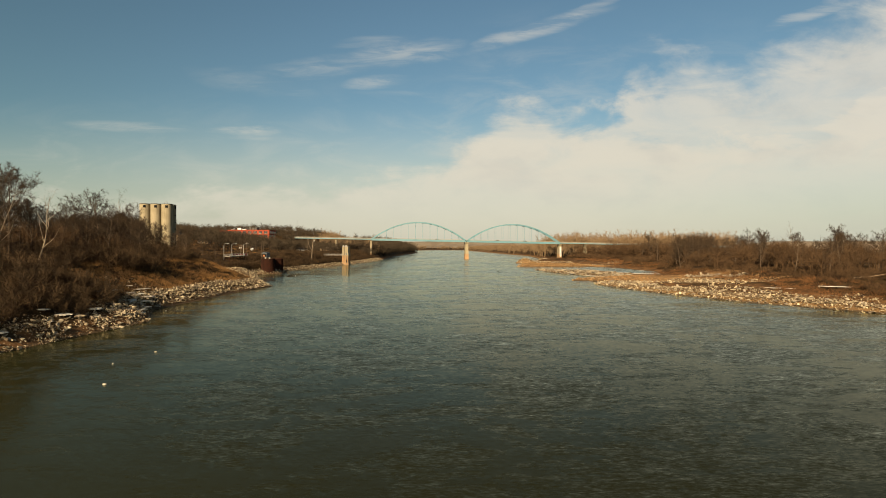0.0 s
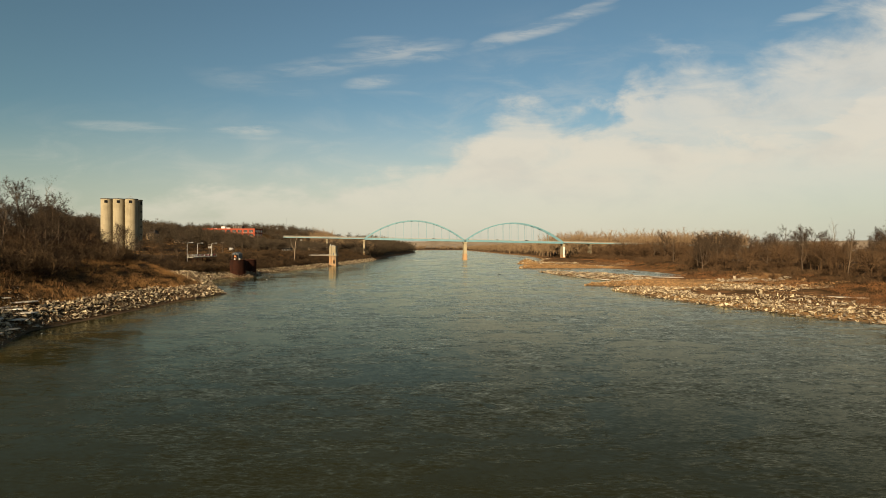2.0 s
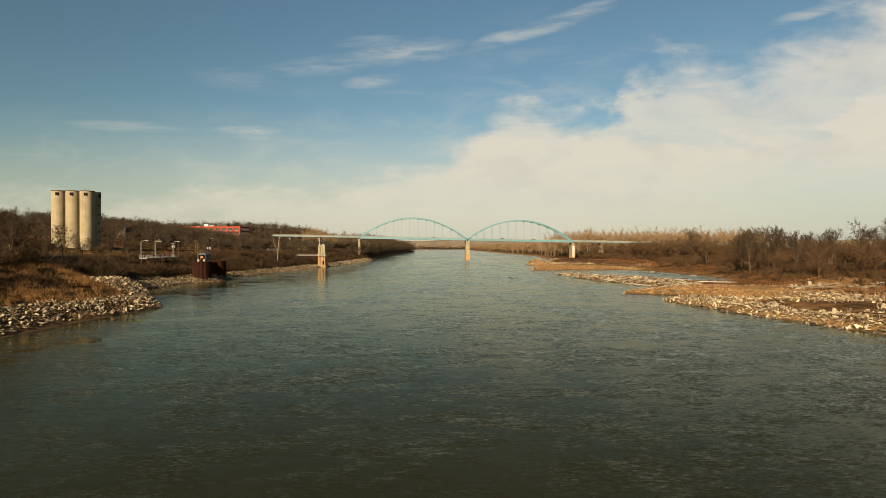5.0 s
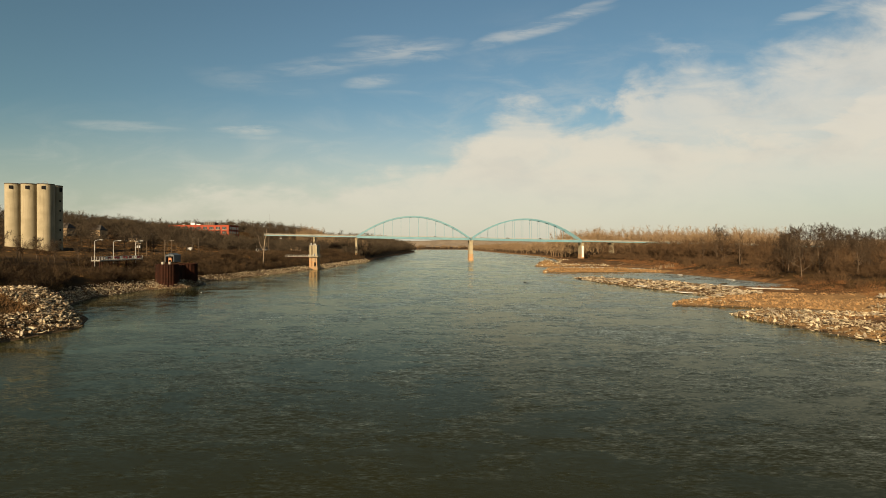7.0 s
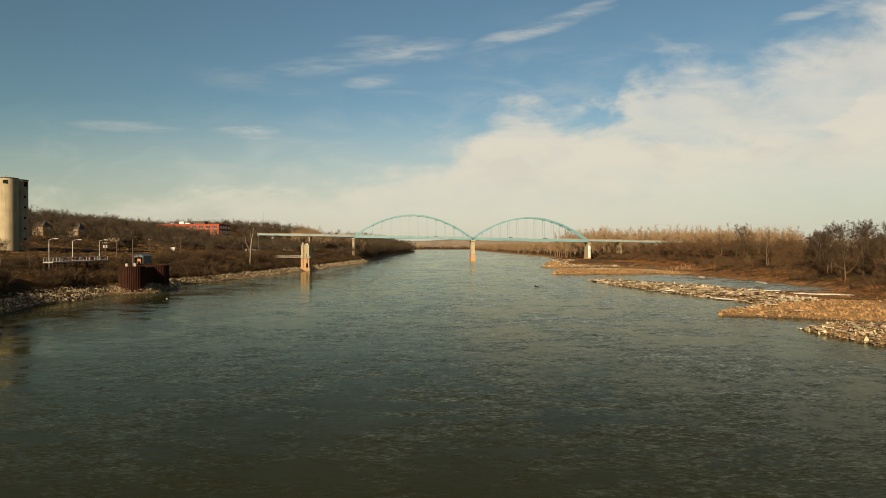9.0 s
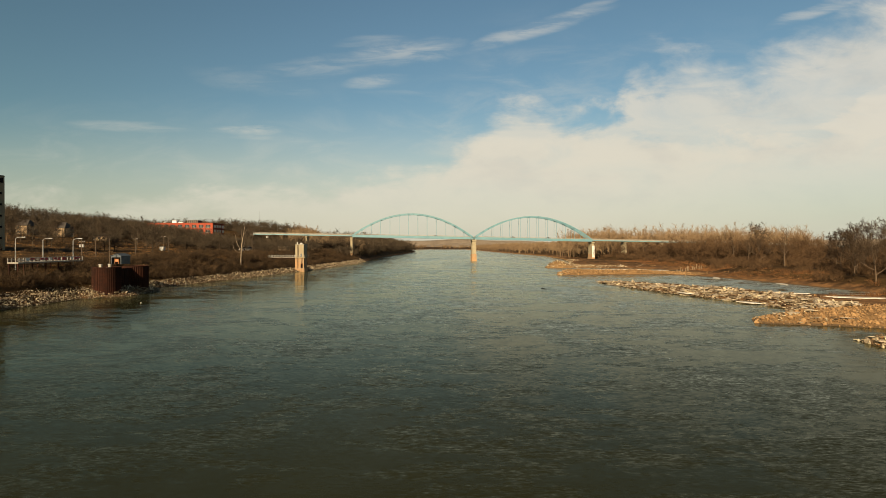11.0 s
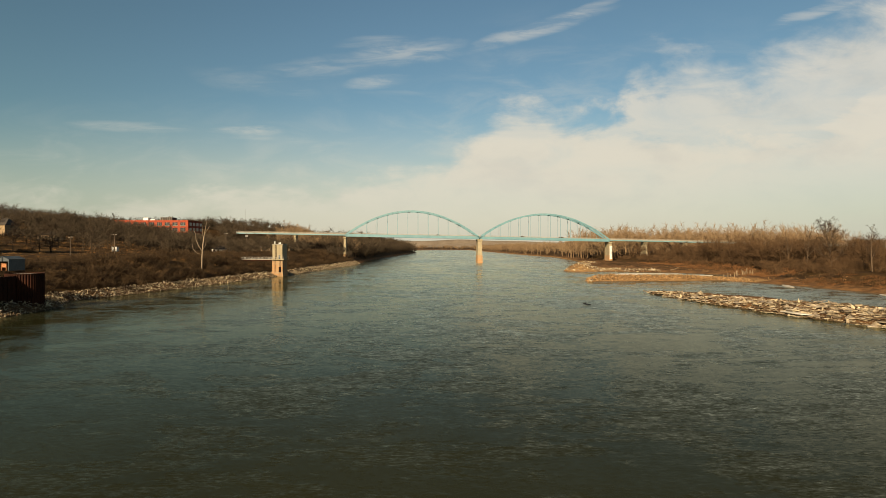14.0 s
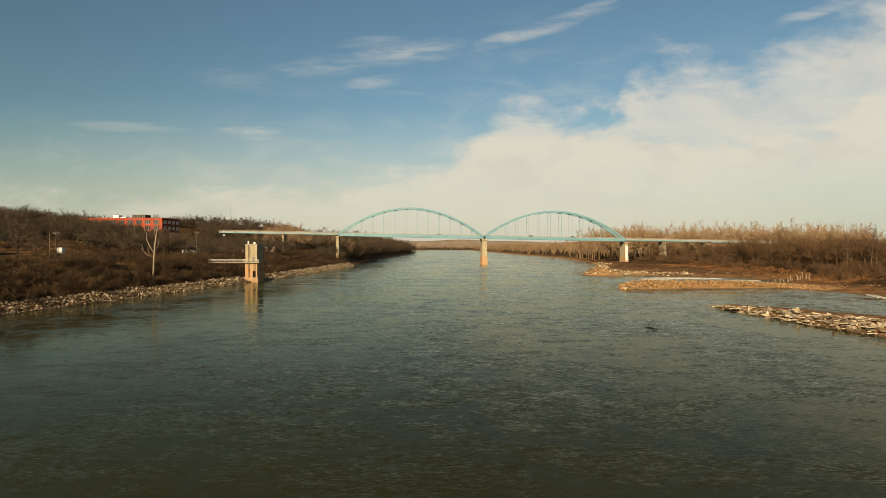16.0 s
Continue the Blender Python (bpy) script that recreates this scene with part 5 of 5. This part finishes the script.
def rubble(name, label, spots, r, slab_share, lo, hi, mat, whole=0, tilt=24, rare=4.5):
    """Heaped blocks and slabs: the first `whole` of them (the largest) are pieces of their own."""
    made = []
    for x, y, z in spots:
        size = lo + (hi - lo) * r.rand() ** rare
        made.append((size, x, y, z))
    made.sort(reverse=True)
    g = Geo()
    items = []
    for i, (size, x, y, z) in enumerate(made):
        flat = r.rand() < slab_share
        v, f = (SLABS if flat else BLOCKS)[r.randint(8)]
        dims = np.array([size * r.uniform(0.8, 1.7), size * r.uniform(0.5, 1.1), size * r.uniform(0.1, 0.24) if flat else size * r.uniform(0.3, 0.7)])
        tip = tilt if flat else 180
        m = Euler([radians(r.uniform(-tip, tip)), radians(r.uniform(-tip, tip)), r.uniform(0, 6.28)]).to_matrix()
        if i < whole:
            items.append((v * dims / 2, f, Matrix.Translation((x, y, z + 0.1 * size)) @ m.to_4x4(), flat))
        else:
            g.add((v * dims / 2) @ np.array(m).T + np.array([x, y, z + 0.1 * size]), f)
    top = stuff(name, g, mat, label, "ice rubble")
    for v, f, m, flat in items:
        ob = part("ice_slab" if flat else "ice_block", (v, f), M_ICE, top)
        ob.matrix_basis = m
    return top


def heap(r, n, x0, x1, y0, y1, poly, d0, d1, keep=None, pile=0.6):
    x, y, z = field(r, n, x0, x1, y0, y1, poly, d0, d1, keep)
    return list(zip(x, y, z + r.uniform(-0.15, pile, len(x)) * (0.4 + 0.6 * np.abs(lump(x, y, 3.0, 1.0)) / 2)))


r = np.random.RandomState(17)
near = heap(r, 56000, -90, -64, 60, 262, LEFT, -0.7, 7.0, lambda x, y, d: (y > 150 + 8 * np.sin(x)) | (lump(x, y, 2.6, 0.7) > -0.5))
knob = heap(r, 20000, -104, -72, 236, 270, LEFT, 1.0, 26, lambda x, y, d: np.hypot(x + 87, y - 246) < 10.5, 0.6)
near += [(a, b, c + 0.9 * max(0.0, 1 - ((a + 87) ** 2 + (b - 246) ** 2) / 100.0)) for a, b, c in knob]
near += heap(r, 2500, -96, -66, 118, 168, LEFT, 0.5, 17) + heap(r, 9000, -90, -62, 70, 156, LEFT, -0.5, 10)
rubble("ice_rubble", "heaped dirty white river ice and pale rock along the waterline", near, r, 0.5, 0.2, 1.4, M_RUBBLE, 290, 30, 6.0)
rest = heap(r, 150000, -116, -72, 262, 730, LEFT, -0.6, 4.6, None, 1.0) + heap(r, 9000, -122, -84, 256, 346, LEFT, -0.5, 8.0)
rubble("ice_rubble", "heaped dirty white river ice and pale rock under the brushy bank", rest, r, 0.5, 0.34, 1.2, M_RUBBLE, 220, 30, 6.0)
spit = heap(r, 44000, 66, 130, 120, 262, RIGHT, -0.5, 12)
spit += heap(r, 12000, 84, 165, 130, 262, RIGHT, 11, 32, lambda x, y, d: (lump(x, y, 8.0, 0.3) > -0.5) & (x < bank_edge(y) - 4))
rubble("ice_rubble", "cream ice slabs and broken rock on a low gravel dike", spit, r, 0.6, 0.3, 1.7, M_RUBBLE, 290, 18, 6.0)
stack = heap(r, 1500, 112, 150, 258, 292, RIGHT, 1.0, 40, lambda x, y, d: np.hypot((x - 136) / 17, (y - 276) / 9) < 1.0, 1.0)
rubble("ice_rubble", "stacked broad pale ice slabs stranded on the flat bank", stack, r, 0.95, 0.5, 3.4, M_RUBBLE, 120, 13, 3.5)
mid = heap(r, 34000, 64, 118, 292, 414, RIGHT, -0.6, 15, lambda x, y, d: (x < 66 + (414 - y) * 0.42) & (y > 296))
mid += heap(r, 400, 66, 90, 277, 290, RIGHT, 0.5, 6)
rubble("ice_rubble", "stacked flat ice slabs on a rock dike in the river", mid, r, 0.88, 0.26, 2.5, M_RUBBLE, 290, 12, 6.0)
far = heap(r, 15000, 70, 130, 545, 700, RIGHT, 0.2, 12, lambda x, y, d: (y < 604) | (d < 3)) + heap(r, 300, 58, 70, 462, 482, RIGHT, 0.1, 3)
far += heap(r, 1500, 120, 175, 700, 770, RIGHT, 0.2, 10)
rubble("ice_rubble", "pale rock and ice rubble heaped before the bridge pier", far, r, 0.4, 0.35, 2.0, M_RUBBLE, 60)
g = Geo()
stones = heap(r, 9000, 60, 150, 240, 300, RIGHT, 0.1, 40, lambda x, y, d: lump(x, y, 7.0, 1.1) > -1.2, 0.1) + heap(r, 5000, 60, 130, 462, 492, RIGHT, 0.1, 12, None, 0.15)
stones += heap(r, 7000, 90, 175, 120, 620, RIGHT, 4, 60, lambda x, y, d: (x < bank_edge(y) + 6) & (lump(x, y, 6.0, 0.2) > 0.0), 0.1)
for x, y, z in stones:
    v, f = BLOCKS[r.randint(8)]
    q = r.uniform(0.12, 0.42)
    g.add(v * q * r.uniform(0.6, 1.2, 3) + np.array([x, y, z + 0.05]), f)
for x, y, z in heap(r, 3600, 60, 134, 462, 492, RIGHT, 0.1, 9, None, 0.3) + heap(r, 900, 60, 76, 462, 482, RIGHT, 0.1, 7, None, 1.2) + heap(r, 1500, 62, 110, 264, 292, RIGHT, 0.2, 12, None, 0.2):
    v, f = BLOCKS[r.randint(8)]
    g.add(v * r.uniform(0.25, 0.75) * r.uniform(0.6, 1.1, 3) + np.array([x, y, z + 0.05]), f)
stuff("gravel_stones", g, M_STONES, "orange brown gravel stones on the river bars", "gravel")


# ---- shore ice, pilings, driftwood ----
def sheet(name, label, x, y, rx, ry, turn, z, seed):
    rr = random.Random(seed)
    n = 26
    rim = []
    for i in range(n):
        a = 6.283 * i / n
        q = 0.75 + 0.3 * rr.random()
        rim.append((rx * q * math.cos(a), ry * q * math.sin(a)))
    v = [(p[0], p[1], 0) for p in rim] + [(p[0] * 0.96, p[1] * 0.96, 0.16) for p in rim] + [(0, 0, 0.2)]
    f = []
    for i in range(n):
        j = (i + 1) % n
        f += [(i, j, n + j), (i, n + j, n + i), (n + i, n + j, 2 * n)]
    ob = new(name, mesh(name, Geo().add(v, f), M_SNOW))
    ob.matrix_basis = pose(x, y, z, 0, 0, turn)
    return tagged(ob, label, "ice sheet")


for i, (x, y, rx, ry, turn) in enumerate(((118, 320, 11, 2.6, -25), (108, 338, 5, 1.8, -35), (116, 542, 18, 6, -8), (136, 522, 10, 4, 12), (100, 536, 10, 4, 0), (140, 396, 7, 1.6, 75), (134, 440, 9, 1.6, 70),
                                         (136, 190, 8, 2.2, -20), (122, 205, 6, 1.8, -30), (84, 318, 4, 1.5, -60), (79, 345, 5, 1.6, -70))):
    sheet("ice_sheet", "thin dirty white shore ice sheet", x, y, rx, ry, turn, max(0.02, ground_z(x, y)) + (0.3 if x < 90 else 0.05), i)
for i, (x, y, rx) in enumerate(((-80, 150, 2.6), (-84, 154, 2.2), (-76, 143, 2.0), (-86, 160, 2.8), (-88, 150, 2.4), (-73, 136, 1.8))):
    sheet("ice_floe", "stranded flat grey-white ice floe", x, y, rx, rx * 0.55, 20 * i, max(0.05, ground_z(x, y)) + 0.35, 70 + i)

x, y, z = field(np.random.RandomState(5), 46, -96, -62, 84, 160, LEFT, 0.8, 15)
for i, (a, b, c) in enumerate(zip(x, y, z)):
    q = 1.0 + 1.9 * (i * 0.618 % 1)
    sheet("ice_floe", "stranded flat grey-white ice floe", a, b, q, q * 0.6, 47 * i, c + 0.2, 90 + i)

for i, (x, y, q) in enumerate(((-41, 68, 0.22), (-45.5, 89, 0.2), (-47, 80, 0.15), (-84, 320, 0.4), (-72, 146, 0.35))):
    sheet("ice_floe", "small drifting flake of white river ice", x, y, q, q * 0.5, 31 * i, 0.005, 150 + i)

rp = random.Random(9)
for k in range(16):
    q = k / 15
    x, y = 142.5 + 17 * q + rp.uniform(-0.5, 0.5), 512.5 + rp.uniform(-1.5, 2.5)
    h = rp.uniform(1.6, 4.2)
    ob = thing("timber_piling", "bleached old timber piling standing in the shallows", "piling", (x, y, ground_z(x, y) - 0.4), group="old pilings")
    g = Geo().tube([(0, 0, 0), (rp.uniform(-0.2, 0.2), 0, h * 0.5), (rp.uniform(-0.3, 0.3), rp.uniform(-0.2, 0.2), h)], [0.3, 0.27, 0.2], 7)
    part("shaft", g, M_PILE, ob)
for k, (x, y, length, turn, tilt) in enumerate(((150, 525, 9, 12, 4), (163, 520, 8, -5, 6), (150, 205, 14, 10, 5), (136, 560, 8, 30, 12), (118, 255, 6, 60, 5), (160, 215, 10, -15, 4))):
    ob = thing("fallen_log", "bleached fallen log lying on the bank", "log", (x, y, ground_z(x, y) + 0.25), turn)
    g = Geo().tube([(0, 0, 0), (length * 0.5, 0.3, 0.3), (length, 0, 0.2 + length * math.sin(radians(tilt)))], [0.3, 0.24, 0.1], 7)
    part("trunk", g, M_PILE, ob)
    part("branch", Geo().tube([(length * 0.6, 0.2, 0.3), (length * 0.75, 0.9, 1.2)], [0.12, 0.04], 5), M_PILE, ob)
drift = thing("driftwood", "dark waterlogged driftwood snag in the river", "driftwood", (36.5, 369, 0.05), 0)
drift.scale = (0.62, 0.62, 0.75)
part("trunk", Geo().tube([(-1.2, 0, 0.5), (0.2, 0, 0.35), (2.2, -0.3, 0.1)], [0.18, 0.28, 0.12], 6), M_DARK, drift)
part("branch", Geo().tube([(-0.2, 0, 0.4), (-0.5, 0.1, 1.5)], [0.14, 0.06], 6), M_DARK, drift)
part("branch", Geo().tube([(-1.1, 0, 0.4), (-1.5, 0, 0.9)], [0.1, 0.05], 5), M_DARK, drift)


# ---- cars on the bridge ----
def car(s, lane, paint, label):
    m = Matrix.Translation((*P_C, 0)) @ Matrix.Rotation(radians(TURN), 4, "Z")
    p = m @ Vector((s, lane, deck_z(s) - 0.37))
    ob = thing("car", label, "car", p, TURN, group="cars on the bridge")
    g = Geo().box(-2.3, 2.3, -0.9, 0.9, 0.35, 0.95)
    g.add([(-1.7, -0.85, 0.95), (1.2, -0.85, 0.95), (1.2, 0.85, 0.95), (-1.7, 0.85, 0.95), (-1.1, -0.7, 1.55), (0.5, -0.7, 1.55), (0.5, 0.7, 1.55), (-1.1, 0.7, 1.55)],
          [(0, 1, 5), (0, 5, 4), (1, 2, 6), (1, 6, 5), (2, 3, 7), (2, 7, 6), (3, 0, 4), (3, 4, 7), (4, 5, 6), (4, 6, 7)])
    part("body", g, paint, ob)
    for x in (-1.4, 1.4):
        for yy in (-0.85, 0.65):
            part("wheel", Geo().tube([(x, yy, 0.34), (x, yy + 0.2, 0.34)], [0.34, 0.34], 10), M_DARK, ob)


car(42, 2.6, M_DARK, "dark car on the bridge deck")
car(80, 2.6, M_DARK, "dark car on the bridge deck")
car(-40, 6.5, M_SHED, "blue-grey car on the bridge deck")
